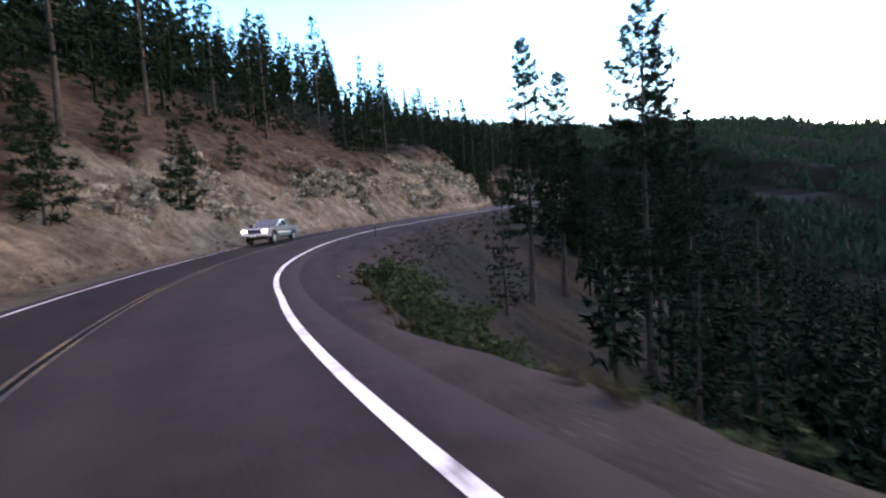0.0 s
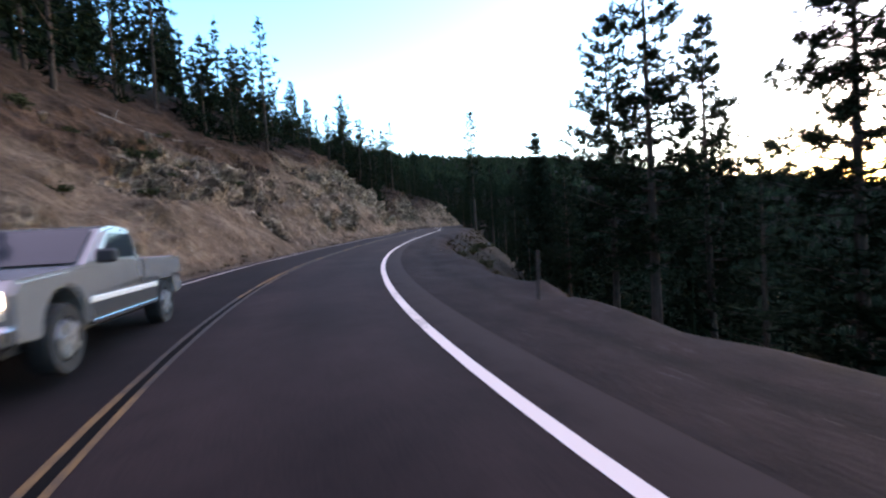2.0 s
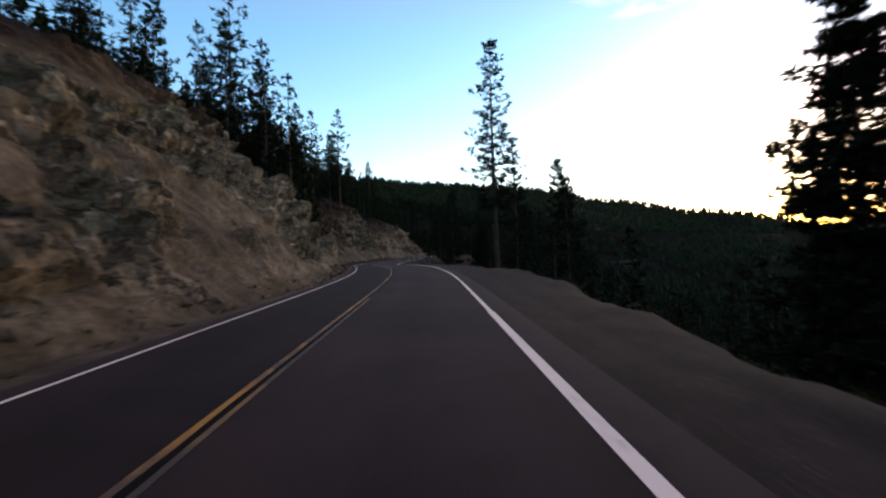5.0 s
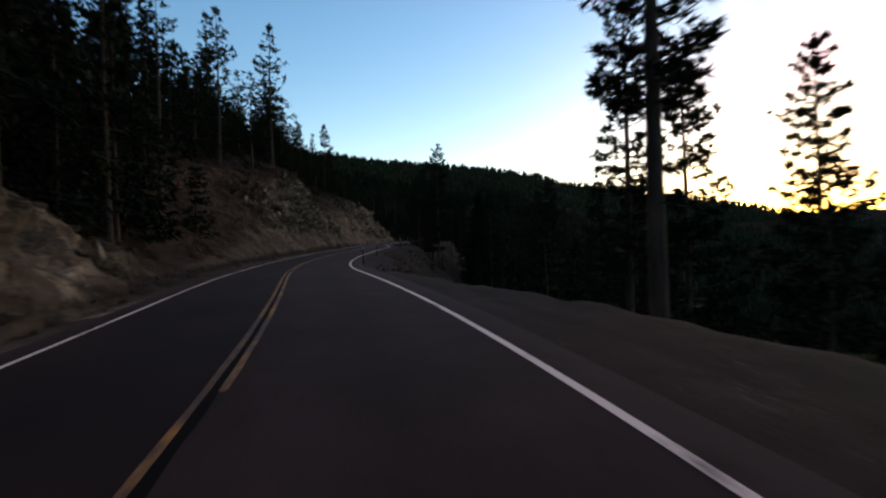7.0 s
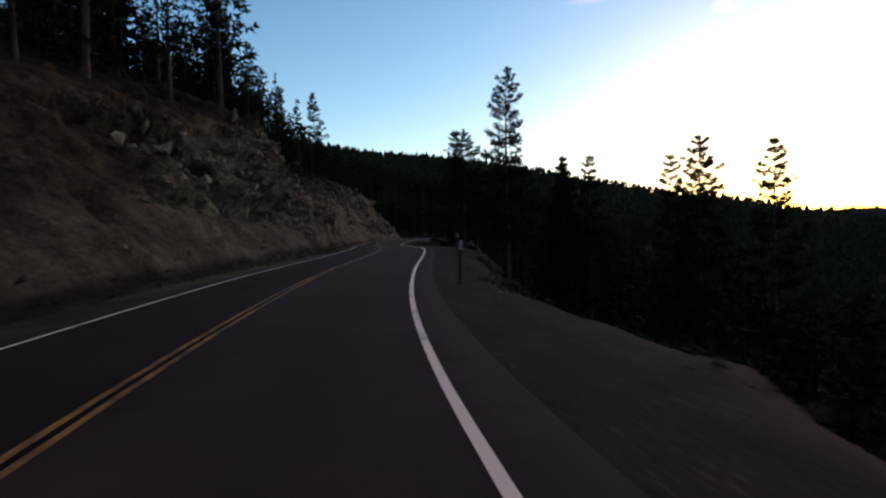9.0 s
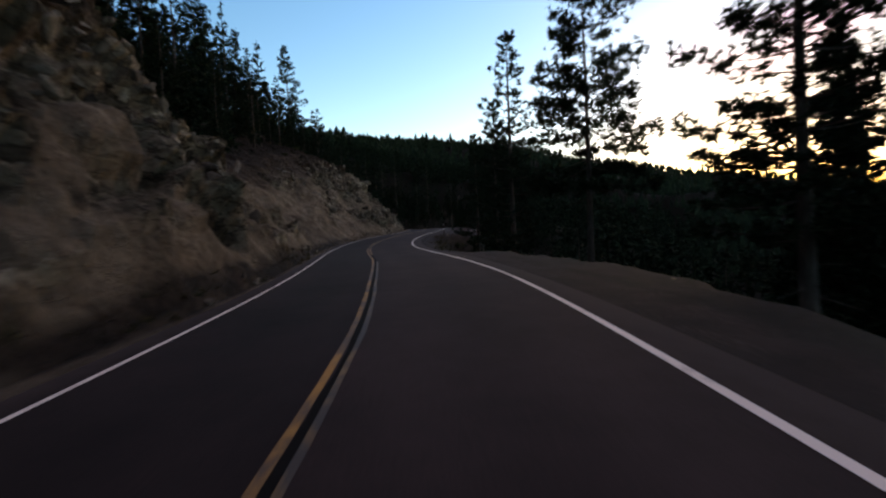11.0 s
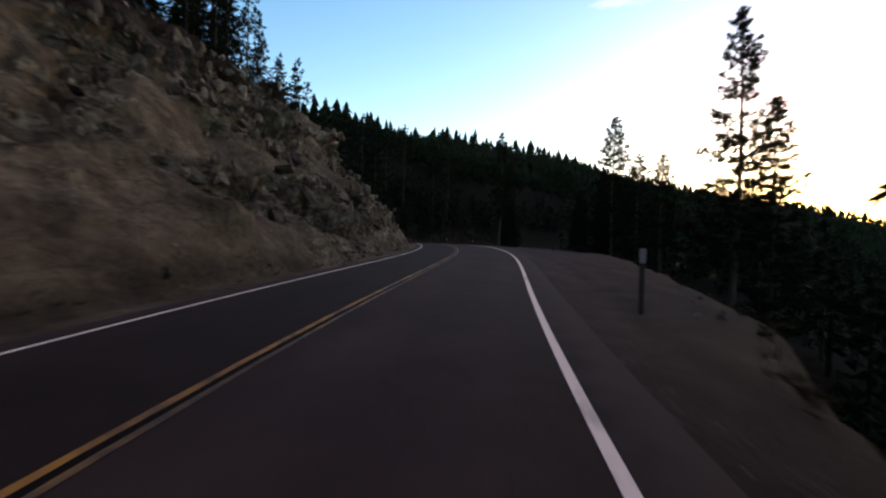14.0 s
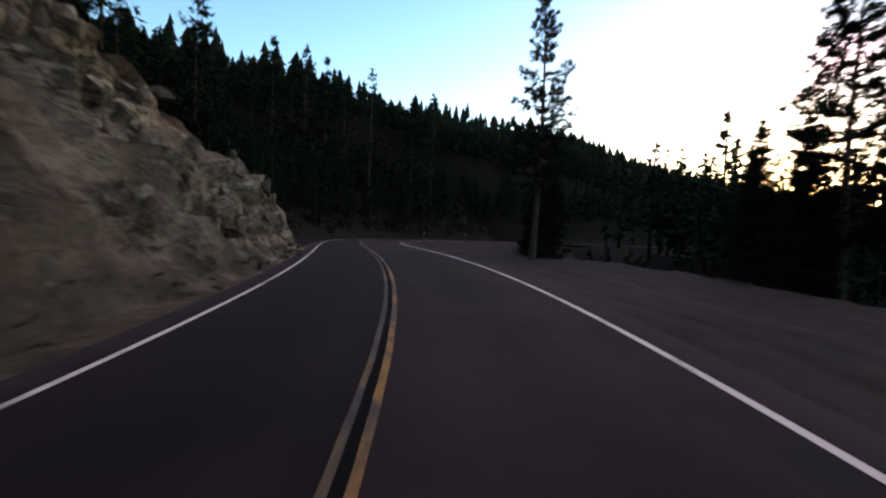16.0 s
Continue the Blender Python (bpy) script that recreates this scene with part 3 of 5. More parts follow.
line("edge_line", LEFT_LINE - 0.036, LEFT_LINE + 0.036, S0, S1, WHITE_PAINT, 0.005, "thin worn white edge line")
line("edge_line", RIGHT_LINE - 0.075, RIGHT_LINE + 0.075, S0, 76, WHITE_PAINT, 0.005, "broad white edge line")
line("edge_line", RIGHT_LINE - 0.055, RIGHT_LINE + 0.055, 76, S1, WHITE_PAINT, 0.005, "white edge line")
line("tar_strip", 0.04, 0.135, S0, 140, TAR, 0.004, "black tar seam between the yellow lines", 0.03)
line("tar_strip", 0.045, 0.17, 140, 190, TAR, 0.004, "ragged black tar seam beside the yellow line", 0.07)
line("tar_strip", 0.04, 0.14, 190, S1, TAR, 0.004, "black tar seam between the yellow lines", 0.04)
for mat, text, width, stretches in (
        (YELLOW_PAINT, "worn yellow centre line", 0.04, ((-1, 30, 233), (1, 102, 143), (1, 181, 191), (1, 228, S1))),
        (FADED_YELLOW, "faded yellow centre line", 0.034, ((-1, S0, 30), (-1, 233, S1), (1, S0, 80), (1, 143, 175), (1, 191, 228)))):
    for side, s0, s1 in stretches:
        mid = 0.005 if side < 0 else 0.165
        line("centre_line", mid - width, mid + width, s0, s1, mat, 0.008, text, 0.012)


def tar_patch(s0, d0, length, width, seed):
    """A ragged patch of tar on the lane."""
    ring = []
    for k in range(28):
        a = 2 * math.pi * k / 28
        w = 1 + 0.5 * float(value_noise(np.array(math.cos(a) * 1.7), np.array(math.sin(a) * 1.7), np.array(0.3), seed))
        x, y, z = road_point(s0 + length * 0.5 * w * math.cos(a), d0 + width * 0.5 * w * math.sin(a))
        ring.append((float(x), float(y), float(z) + 0.004))
    me = bpy.data.meshes.new("tar_patch")
    me.from_pydata(ring, [], [tuple(range(28))])
    me.materials.append(TAR)
    ob = new("tar_patch", me)
    ob.parent = road
    tagged(ob, "dark tar patch on the worn lane", kind="structure")


tar_patch(230.6, -2.1, 0.5, 0.75, 4)

# ---------------------------------------------------------------- ground
# bank on the hill side
bank_s = np.arange(-40, 330.01, 0.24)
bank_d = np.concatenate([np.arange(2.9, 17, 0.22), np.arange(17, 40.1, 0.8)])
sg, dg = np.meshgrid(bank_s, bank_d, indexing="ij")
zr = relief(sg, -dg)
bx, by, bz = road_point(sg, -dg)
bz = bz + np.clip((dg - 14) / 60, 0, 1) * 7 * fbm(bx / 45, by / 45, 0 * bx, 3, 5)
high = np.clip((dg - np.interp(sg, BANK_S, BANK_FOOT)) / 1.6, 0, 1)
top_z = np.interp(sg, BANK_S, BANK_TOP)
level = zr / top_z
# how much rock the cut shows along the road, and where up its face
much = np.interp(sg, [-40, 5, 18, 30, 45, 62, 74, 88, 94, 112, 118, 145, 152, 160, 182, 188, 200, 212, 222, 232, 264, 270, 330], [0.1, 0.22, 0.3, 0.44, 0.42, 0.42, 0.5, 0.58, 0.78, 0.82, 0.2, 0.12, 0.55, 0.72, 0.7, 0.28, 0.12, 0.5, 0.78, 0.7, 0.42, 0.2, 0.2])
where = np.interp(level + 0.35 * fbm(sg / 4, zr / 4, 0 * sg, 3, 67), [-0.1, 0.08, 0.3, 0.5, 0.8, 0.98, 1.1], [0.05, 0.2, 0.62, 1.0, 0.92, 0.4, 0])
patch = 0.5 + 1.5 * fbm(sg / 7 + zr / 9, zr / 2.4 - sg / 16, 0 * sg, 4, 61)
stone = np.clip((much * (0.45 + 0.75 * where) + 0.62 * (patch - 0.5) - 0.34) * 3.2, 0, 1.15) * np.clip(where * 3, 0, 1)
# ledges that dip along the road, broken into blocks
dip, along = zr * 0.85 + sg * 0.42, sg * 0.85 - zr * 0.42
ledge = value_noise(dip / 1.1, along / 7.0, 0 * sg, 71)
shelf = np.abs(value_noise(dip / 0.55, along / 3.0, 0 * sg, 73)) * 2
face, gap = cells(dip / 1.3, along / 2.2, dg / 2.2, 3)
face2, gap2 = cells(dip / 0.6, along / 1.1, dg / 1.0, 11)
rough = face * 1.7 + face2 * 0.55 - 0.4 * np.clip(1 - gap * 7, 0, 1) - 0.4 * np.clip(1 - gap2 * 5, 0, 1) + ledge * 1.7 - shelf * 0.45 + 0.05
clods = np.maximum(0, fbm(sg / 1.7, zr / 1.2, dg / 1.5, 3, 87) - 0.08) * 1.6
rills = fbm(sg / 2.2, zr / 5, 0 * sg, 3, 81) * 0.6 + clods + 0.4 * np.minimum(0, fbm(sg / 2.2, zr / 1.3, 0 * sg, 3, 83) + 0.05)
rough = rough * stone + rills * np.clip(1 - stone, 0, 1) + 1.5 * fbm(bx / 8, by / 8, zr / 5, 3, 21) + 0.3 * fbm(bx / 1.1, by / 1.1, zr, 3, 31)
push = rough * high
p = np.interp(sg, SS, PSI)
steep = np.clip(np.interp(sg, BANK_S, BANK_TAN) - 0.3, 0.2, 1.0) * 0.8
fade = np.clip((38 - dg) / 6, 0, 1)
bx, by = bx + push * steep * np.cos(p) * fade, by + push * steep * np.sin(p) * fade
bz = bz + zr + push * 0.5 * fade - 2.5 * (1 - np.clip((40 - dg) / 2.0, 0, 1)) - 0.03
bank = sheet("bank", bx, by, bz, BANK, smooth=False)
soil_line = 0.86 + 0.5 * fbm(sg / 8, 0 * sg, 0 * sg, 3, 97) - np.interp(sg, [0, 20, 80, 112, 118, 148, 156, 185, 195, 216, 230, 240, 246], [0.12, 0.12, 0.05, 0.1, 0.6, 0.6, 0.1, 0.05, 0.26, 0.3, 0.22, 0.22, 0])
for key, amount in (("stone", np.clip(stone, 0, 1)), ("rust", np.clip((level - soil_line) / 0.22, 0, 1)),
                    ("grey", np.interp(sg, [14, 26, 44, 56, 84, 92, 112, 120, 238, 250, 262, 268], [0, 0.3, 0.3, 0.1, 0.1, 0.4, 0.4, 0.05, 0.05, 1, 1, 0]))):
    layer = bank.data.attributes.new(key, "FLOAT", "POINT")
    layer.data.foreach_set("value", amount.ravel().astype(np.float32))
foot_d = np.interp(sg, BANK_S, BANK_FOOT)
crest_d = foot_d + top_z / np.interp(sg, BANK_S, BANK_TAN)
scrub = np.interp(sg, [24, 30, 66, 80], [0.8, 0.3, 0.3, 1]) * np.clip((dg - crest_d + 0.5) / 4 + 0.9 * fbm(bx / 3, by / 3, 0 * bx, 3, 91), 0, 1)
# dark ragged band along the foot of the bank
foot_band = np.interp(sg, [85, 100, 125, 160, 194, 206], [0.35, 0.8, 0.8, 1.7, 1.7, 0.6]) * np.clip(1 - np.abs(dg - foot_d - 0.15 - 0.25 * fbm(sg / 1.5, 0 * sg, 0 * sg, 3, 95)) / 0.4, 0, 1) + 0.15 * (dg < foot_d)
# dark soil and shade coloured into the hollow and the upper face
hollow = 0.4 * np.interp(sg, [107, 114, 138, 148], [0, 1, 1, 0]) + 0.75 * np.clip((level - 0.62) / 0.25, 0, 1) * np.interp(sg, [192, 200, 226, 240], [0, 1, 1, 0])
# past the rock nose the whole bank takes the dark cover
past_nose = 1.5 * np.clip((sg - 262) / 2, 0, 1) * np.clip((dg - 3.0) / 0.6, 0, 1)
cover(bank, np.clip(scrub + foot_band + hollow + past_nose, 0, 1))
tagged(bank, "rocky tan and rust-coloured road cut bank with loose dirt", "bank", kind="structure")

# shoulder and drop on the valley side
sg, dg = np.meshgrid(np.arange(-40, 330.01, 0.8), np.concatenate([np.arange(3.95, 16, 0.4), np.arange(16, 34, 1.2)]), indexing="ij")
x, y, z = road_point(sg, dg)
edge = np.interp(sg, EDGE_S, EDGE_D)
z = z + relief(sg, dg) - 0.012 + np.clip(dg - 4.3, 0, 1) * ((0.1 + 0.25 * np.clip(dg - edge + 0.4, 0, 1)) * fbm(x / 1.2, y / 1.2, 0 * x, 4, 41) + np.clip(dg - edge, 0, 1) * 0.45 * fbm(x / 4, y / 4, 0 * x, 3, 43))
z = z + np.clip((dg - 14) / 60, 0, 1) * 7 * fbm(x / 45, y / 45, 0 * x, 3, 5) - 2.0 * np.clip((dg - 30) / 3, 0, 1)
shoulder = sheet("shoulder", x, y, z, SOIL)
across(shoulder, dg[0])
# how pale the soil is: darkest from 80 to 206 m, palest on the turnout
layer = shoulder.data.attributes.new("soil_paleness", "FLOAT", "POINT")
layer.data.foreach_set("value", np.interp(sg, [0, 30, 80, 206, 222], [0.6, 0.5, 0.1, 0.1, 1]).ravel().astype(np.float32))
# dark cover past the lip, and inside it on some stretches
cover(shoulder, np.clip((dg - edge - np.interp(sg, [-40, 6, 12, 60, 116, 122, 146, 152, 180, 185, 214, 222, 330], [0.3, 0.3, 1.4, 0.9, -0.9, -0.3, 0.0, -1.1, -1.1, -0.3, 0.0, 1.0, 1.0])) / 1.6 + 1.2 * fbm(x / 1.7, y / 1.7, 0 * x, 3, 93), 0, 1))
tagged(shoulder, "bare reddish-brown dirt shoulder dropping into the valley", "shoulder", kind="structure")

# wide ground out to the horizon, sunk a little where the strips lie on it
gx = np.concatenate([np.linspace(-4500, -420, 16), np.arange(-400, 700, 8.0), np.linspace(720, 2000, 50), np.linspace(2100, 4500, 14)])
gy = np.concatenate([np.linspace(-4500, -220, 14), np.arange(-200, 900, 8.0), np.linspace(920, 2000, 30), np.linspace(2100, 4500, 14)])
xg, yg = np.meshgrid(gx, gy, indexing="ij")
zg = land(xg, yg)
s_, d_ = (v.reshape(xg.shape) for v in nearest(xg, yg))
zg = zg - 4.0 * np.clip((30 - np.abs(d_)) / 8, 0, 1) * (s_ < 326) * (s_ > -38) - 0.5 * (np.abs(d_) < 6)
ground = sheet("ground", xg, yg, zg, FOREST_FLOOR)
tagged(ground, "brown forest floor of the wooded valley and ridges", "ground", kind="structure")

# ---------------------------------------------------------------- trees


def mesh_object(name, verts, faces, mat, parent=None, smooth=False, label=""):
    me = bpy.data.meshes.new(name)
    me.from_pydata(verts, [], faces)
    if smooth:
        me.polygons.foreach_set("use_smooth", [True] * len(me.polygons))
    me.materials.append(mat)
    me.update()
    ob = new(name, me)
    if parent:
        ob.parent = parent
    if label:
        tagged(ob, label)
    return ob


class Build:
    """Collects vertices and faces."""

    def __init__(self):
        self.v, self.f = [], []

    def tube(self, path, radii, sides=6):
        base = len(self.v)
        for k, (c, r) in enumerate(zip(path, radii)):
            way = (path[min(k + 1, len(path) - 1)] - path[max(k - 1, 0)]).normalized()
            side = way.orthogonal().normalized()
            other = way.cross(side)
            for j in range(sides):
                a = 2 * math.pi * j / sides
                self.v.append(tuple(c + r * (math.cos(a) * side + math.sin(a) * other)))
        for k in range(len(path) - 1):
            for j in range(sides):
                a, b = base + k * sides + j, base + k * sides + (j + 1) % sides
                self.f.append((a, b, b + sides, a + sides))
        self.f.append(tuple(base + (len(path) - 1) * sides + j for j in range(sides)))

    def tuft(self, rng, c, way, size, blades, width, simple=False):
        """A spray of needles round c, thrown along way."""
        for _ in range(blades):
            d = (way * 0.55 + Vector((rng.gauss(0, 1), rng.gauss(0, 1), rng.gauss(0, 0.7))).normalized()).normalized()
            side = d.orthogonal().normalized() * width * size
            side.rotate(Matrix.Rotation(rng.uniform(0, 6.28), 3, d))
            n = len(self.v)
            tip = c + d * size * rng.uniform(0.7, 1.15)
            if simple:
                self.v += [tuple(c + side), tuple(tip), tuple(c - side)]
                self.f.append((n, n + 1, n + 2))
                continue
            mid = c + d * size * 0.5
            self.v += [tuple(c), tuple(mid + side), tuple(tip), tuple(mid - side)]
            self.f.append((n, n + 1, n + 2, n + 3))


def conifer(seed, height, bare, reach, whorls, tufts, blades, size, style="pine", lean=0.0, limb_sides=4, width=0.22, trunk_r=None, gaps=0.12, shape=0.8, plates=1.0, droop=0.0):
    """A conifer at the origin: trunk, limbs, and a crown of needle clumps set in flat sprays along the limbs."""
    rng = random.Random(seed)
    tree = new("fir_tree" if style == "fir" else "pine_tree")
    wood, crown, limbs = Build(), Build(), Build()
    trunk_r = trunk_r or height * 0.0125
    steps = 9
    bow = Vector((rng.uniform(-1, 1), rng.uniform(-1, 1), 0)) * height * 0.012
    axis = [Vector((lean * height * (k / steps) ** 1.3, 0, height * k / steps)) + bow * math.sin(3.1 * k / steps) for k in range(steps + 1)]
    axis[0].z = -1.2
    wood.tube(axis, [trunk_r * (1.25 if k == 0 else 1) * (1 - 0.95 * k / steps) for k in range(steps + 1)], 8)

    def on_axis(h):
        f = min(max(h / height, 0), 0.999) * steps
        k = int(f)
        return axis[k].lerp(axis[k + 1], f - k)

    pine = style == "pine"
    # dead stubs under the crown
    if limb_sides > 3 and bare > 0.15:
        for _ in range(9):
            a, root = rng.uniform(0, 6.28), on_axis(height * bare * rng.uniform(0.45, 1.0))
            tip = root + Vector((math.cos(a), math.sin(a), rng.uniform(-0.35, 0.05))) * reach * rng.uniform(0.12, 0.4)
            limbs.tube([root, tip], [0.03, 0.008], 3)
    for w in range(whorls):
        q = min(max((w + rng.uniform(-0.35, 0.35)) / whorls, 0), 0.985)
        h = height * (bare + (1 - bare) * q)
        r = reach * (1 - q) ** shape * ((0.62 + 0.38 * min(1, 5 * q)) if pine else 1.0) + 0.12
        count = rng.randint(3, 5) if pine else rng.randint(4, 6)
        spin = rng.uniform(0, 6.28)
        for b in range(count):
            if rng.random() < gaps:
                continue
            a = spin + 6.28 * b / count + rng.uniform(-0.5, 0.5)
            length = r * (rng.uniform(0.55, 1.08) if rng.random() < 0.85 else rng.uniform(1.1, 1.35))
            rise = (rng.uniform(-0.3, 0.06) + 0.75 * q * q) if pine else (rng.uniform(-0.42, -0.12) + 0.6 * q)
            rise -= droop * (1 - q)
            curl = 0.22 if pine else 0.16
            out_way = Vector((math.cos(a), math.sin(a), 0))
            aside = Vector((-math.sin(a), math.cos(a), 0))
            root = on_axis(h)
            pts = [root + out_way * length * k / 3 + Vector((0, 0, length * (rise * k / 3 + curl * (k / 3) ** 2))) for k in range(4)]
            few = (0, 3) if limb_sides < 4 else (0, 1, 2, 3)
            if limb_sides > 3 or b % 2 == 0:
                limbs.tube([pts[k] for k in few], [max(0.01, trunk_r * 0.2 * (1 - 0.28 * k) * (1.1 - q)) for k in few], limb_sides)
            for n in range(max(2, round(tufts * min(1, 0.35 + length / reach)))):
                f = 1 - 0.7 * rng.random() ** 1.25 if pine else rng.uniform(0.1, 1.0)
                k = min(int(f * 3), 2)
                c = pts[k].lerp(pts[k + 1], f * 3 - k)
                # twigs spread flat to either side, widest some way in from the tip
                spread = length * plates * (0.30 * (1.12 - f) + 0.05)
                c = c + aside * rng.gauss(0, spread) + Vector((0, 0, rng.gauss(0.02, 0.06) * length))
                way = (out_way + aside * rng.uniform(-0.7, 0.7) + Vector((0, 0, 0.45 if pine else -0.1))).normalized()
                crown.tuft(rng, c, way, size * rng.uniform(0.7, 1.25) * (1.08 - 0.4 * q), blades, width, True)
    for n in range(5):
        crown.tuft(rng, on_axis(height * (0.99 - 0.012 * n)), Vector((0, 0, 1)), size * 0.8, blades, width, True)
    mesh_object("trunk", wood.v, wood.f, BARK, tree, True)
    tagged(mesh_object("limb", limbs.v, limbs.f, BARK, tree), kind="stuff")
    tagged(mesh_object("crown", crown.v, crown.f, PINE if pine else FIR, tree), kind="stuff")
    return tree


# master trees of unit kinds, each first set at its own place below
HERO_KINDS = {
    "tall_pine": dict(seed=3, height=24, bare=0.28, reach=4.0, whorls=30, tufts=30, blades=11, size=0.37, width=0.12, gaps=0.08, shape=0.66),
    "old_pine": dict(seed=21, height=24, bare=0.2, reach=3.9, whorls=32, tufts=30, blades=11, size=0.37, width=0.12, gaps=0.07, shape=0.66),
    "broad_pine": dict(seed=5, height=18, bare=0.3, reach=5.0, whorls=18, tufts=62, blades=11, size=0.36, width=0.12, gaps=0.06, shape=0.62, droop=0.3),
    "slim_pine": dict(seed=8, height=20, bare=0.28, reach=2.9, whorls=30, tufts=19, blades=11, size=0.34, width=0.13, gaps=0.08, shape=0.72),
    "thin_pine": dict(seed=13, height=17, bare=0.2, reach=2.6, whorls=28, tufts=17, blades=11, size=0.32, width=0.13, gaps=0.10, shape=0.78),
    "dense_pine": dict(seed=23, height=19, bare=0.3, reach=2.9, whorls=31, tufts=21, blades=11, size=0.34, width=0.13, gaps=0.06, shape=0.7),
    "narrow_pine": dict(seed=29, height=20, bare=0.36, reach=2.0, whorls=30, tufts=11, blades=11, size=0.31, width=0.13, gaps=0.09, shape=0.55),
    "fir": dict(seed=17, height=18, bare=0.05, reach=3.9, whorls=40, tufts=34, blades=9, size=0.43, width=0.14, style="fir", shape=0.85, gaps=0.04),
}
YOUNG_KINDS = {
    "young_pine": dict(seed=41, height=7, bare=0.1, reach=1.9, whorls=15, tufts=8, blades=10, size=0.4, width=0.1, gaps=0.1),
    "sapling": dict(seed=43, height=4.2, bare=0.12, reach=1.0, whorls=11, tufts=6, blades=9, size=0.32, width=0.1, gaps=0.15),
}
MID_KINDS = [
    dict(seed=31, height=22, bare=0.12, reach=4.6, whorls=17, tufts=7, blades=5, size=0.81, width=0.16, limb_sides=3, shape=0.75),
    dict(seed=32, height=20, bare=0.06, reach=4.2, whorls=17, tufts=7, blades=5, size=0.78, width=0.16, limb_sides=3, shape=0.8),
    dict(seed=33, height=19, bare=0.06, reach=4.4, whorls=19, tufts=7, blades=5, size=0.81, width=0.17, limb_sides=3, style="fir", shape=0.9),
    dict(seed=34, height=16, bare=0.04, reach=3.9, whorls=17, tufts=7, blades=5, size=0.78, width=0.17, limb_sides=3, style="fir", shape=0.95),
    dict(seed=35, height=24, bare=0.22, reach=4.2, whorls=15, tufts=7, blades=5, size=0.84, width=0.16, limb_sides=3, shape=0.7),
    dict(seed=36, height=14, bare=0.03, reach=3.3, whorls=16, tufts=7, blades=5, size=0.71, width=0.17, limb_sides=3, style="fir", shape=0.85),
]
LABELS = {"pine": "tall dark green pine tree with bare lower trunk", "fir": "dark green fir tree with branches to the ground"}
masters = {}


def plant(kind, spec, x, y, z, scale, turn, group, tilt=0.0):
    """Sets a tree of a kind; the first one of a kind is its master."""
    m = pose(x, y, z, tilt, 0, turn) @ Matrix.Scale(scale, 4)
    if kind not in masters:
        masters[kind] = conifer(**spec)
        style = spec.get("style", "pine")
        tagged(masters[kind], LABELS[style], style + " tree", group)
        ob = masters[kind]
        ob.matrix_basis = m
        return ob
    ob = copy_thing(masters[kind], pose(x, y, z, tilt, 0, turn))
    ob.scale = (scale, scale, scale)
    tagged(ob, group=group)
    return ob


rng = random.Random(77)
# single trees beside the road: kind, s, d, height of the top over the road
HEROES = [
    ("slim_pine", 41.4, 16.2, 16.4), ("tall_pine", 54, 18.4, 15.6), ("slim_pine", 62, 28.9, 17.7), ("thin_pine", 67, 32.4, 11.4),
    ("old_pine", 40.6, 26.4, 18.5), ("fir", 81, 16.8, 11.9), ("thin_pine", 71, 18.3, 7.6), ("narrow_pine", 108.9, 11.0, 22.0), ("narrow_pine", 116.6, 16.0, 14.5),
    ("slim_pine", 122, 23.8, 13.2), ("thin_pine", 109.8, 18.8, 8.7), ("thin_pine", 166, 34.3, 9.3), ("dense_pine", 165, 26.5, 9.0), ("thin_pine", 167, 25.5, 8.0),
    ("thin_pine", 139, 28.1, 6.8), ("broad_pine", 172, 7.95, 10.8), ("narrow_pine", 187.3, 10.2, 14.6), ("old_pine", 166, 10.5, 14.8), ("fir", 171, 17.5, 8.5), ("slim_pine", 168, 18.5, 8.0), ("dense_pine", 210, 11.7, 14.3),
    ("slim_pine", 205, 9.4, 10.3), ("slim_pine", 228, 13.9, 12.8), ("thin_pine", 229, 16.4, 8.7), ("dense_pine", 249.6, 18.0, 13.8), ("dense_pine", 246, 18.2, 9.3), ("dense_pine", 232.5, 12.4, 6.4),
    ("slim_pine", 256, 7.8, 13.0), ("fir", 251, 17.6, 6.6), ("fir", 250.3, 14.5, 6.0), ("fir", 260.4, 10.7, 6.2), ("fir", 264, 11.6, 6.0), ("fir", 267, 13.0, 7.0), ("thin_pine", 258, 22.6, 4.5),
    ("slim_pine", 141.9, -19.6, 34.5), ("slim_pine", 146, -31.6, 38), ("slim_pine", 127, -25.8, 35), ("slim_pine", 225, -34.7, 34),
    ("slim_pine", 240, -31, 36), ("tall_pine", 249, -39, 48), ("slim_pine", 262, -25, 40),
]
for kind, s, d, top in HEROES:
    x, y, z = (float(v) for v in road_point(s, d))
    g = float(land(np.array([x]), np.array([y]))[0])
    spec = HERO_KINDS[kind]
    plant(kind, spec, x, y, g, (z + top - g) / spec["height"], rng.uniform(0, 360), "pines beside the road")

# young trees that have taken root on the face of the first bank
for kind, s, d, tall in (("young_pine", 16, -8.2, 6.8), ("young_pine", 26.1, -8.0, 6.8), ("sapling", 38.4, -12.6, 4.2), ("young_pine", 28.8, -14.8, 6.5),
                         ("sapling", 32.5, -12.4, 4.0), ("sapling", 42.5, -22.2, 4.2), ("young_pine", 21.5, -13.5, 6.0), ("sapling", 19, -10.4, 3.2)):
    x, y, z = (float(v) for v in road_point(s, d))
    g = float(land(np.array([x]), np.array([y]))[0]) - 0.35
    spec = YOUNG_KINDS[kind]
    plant(kind, spec, x, y, g, tall / spec["height"], s * 77 % 360, "young pines on the bank")

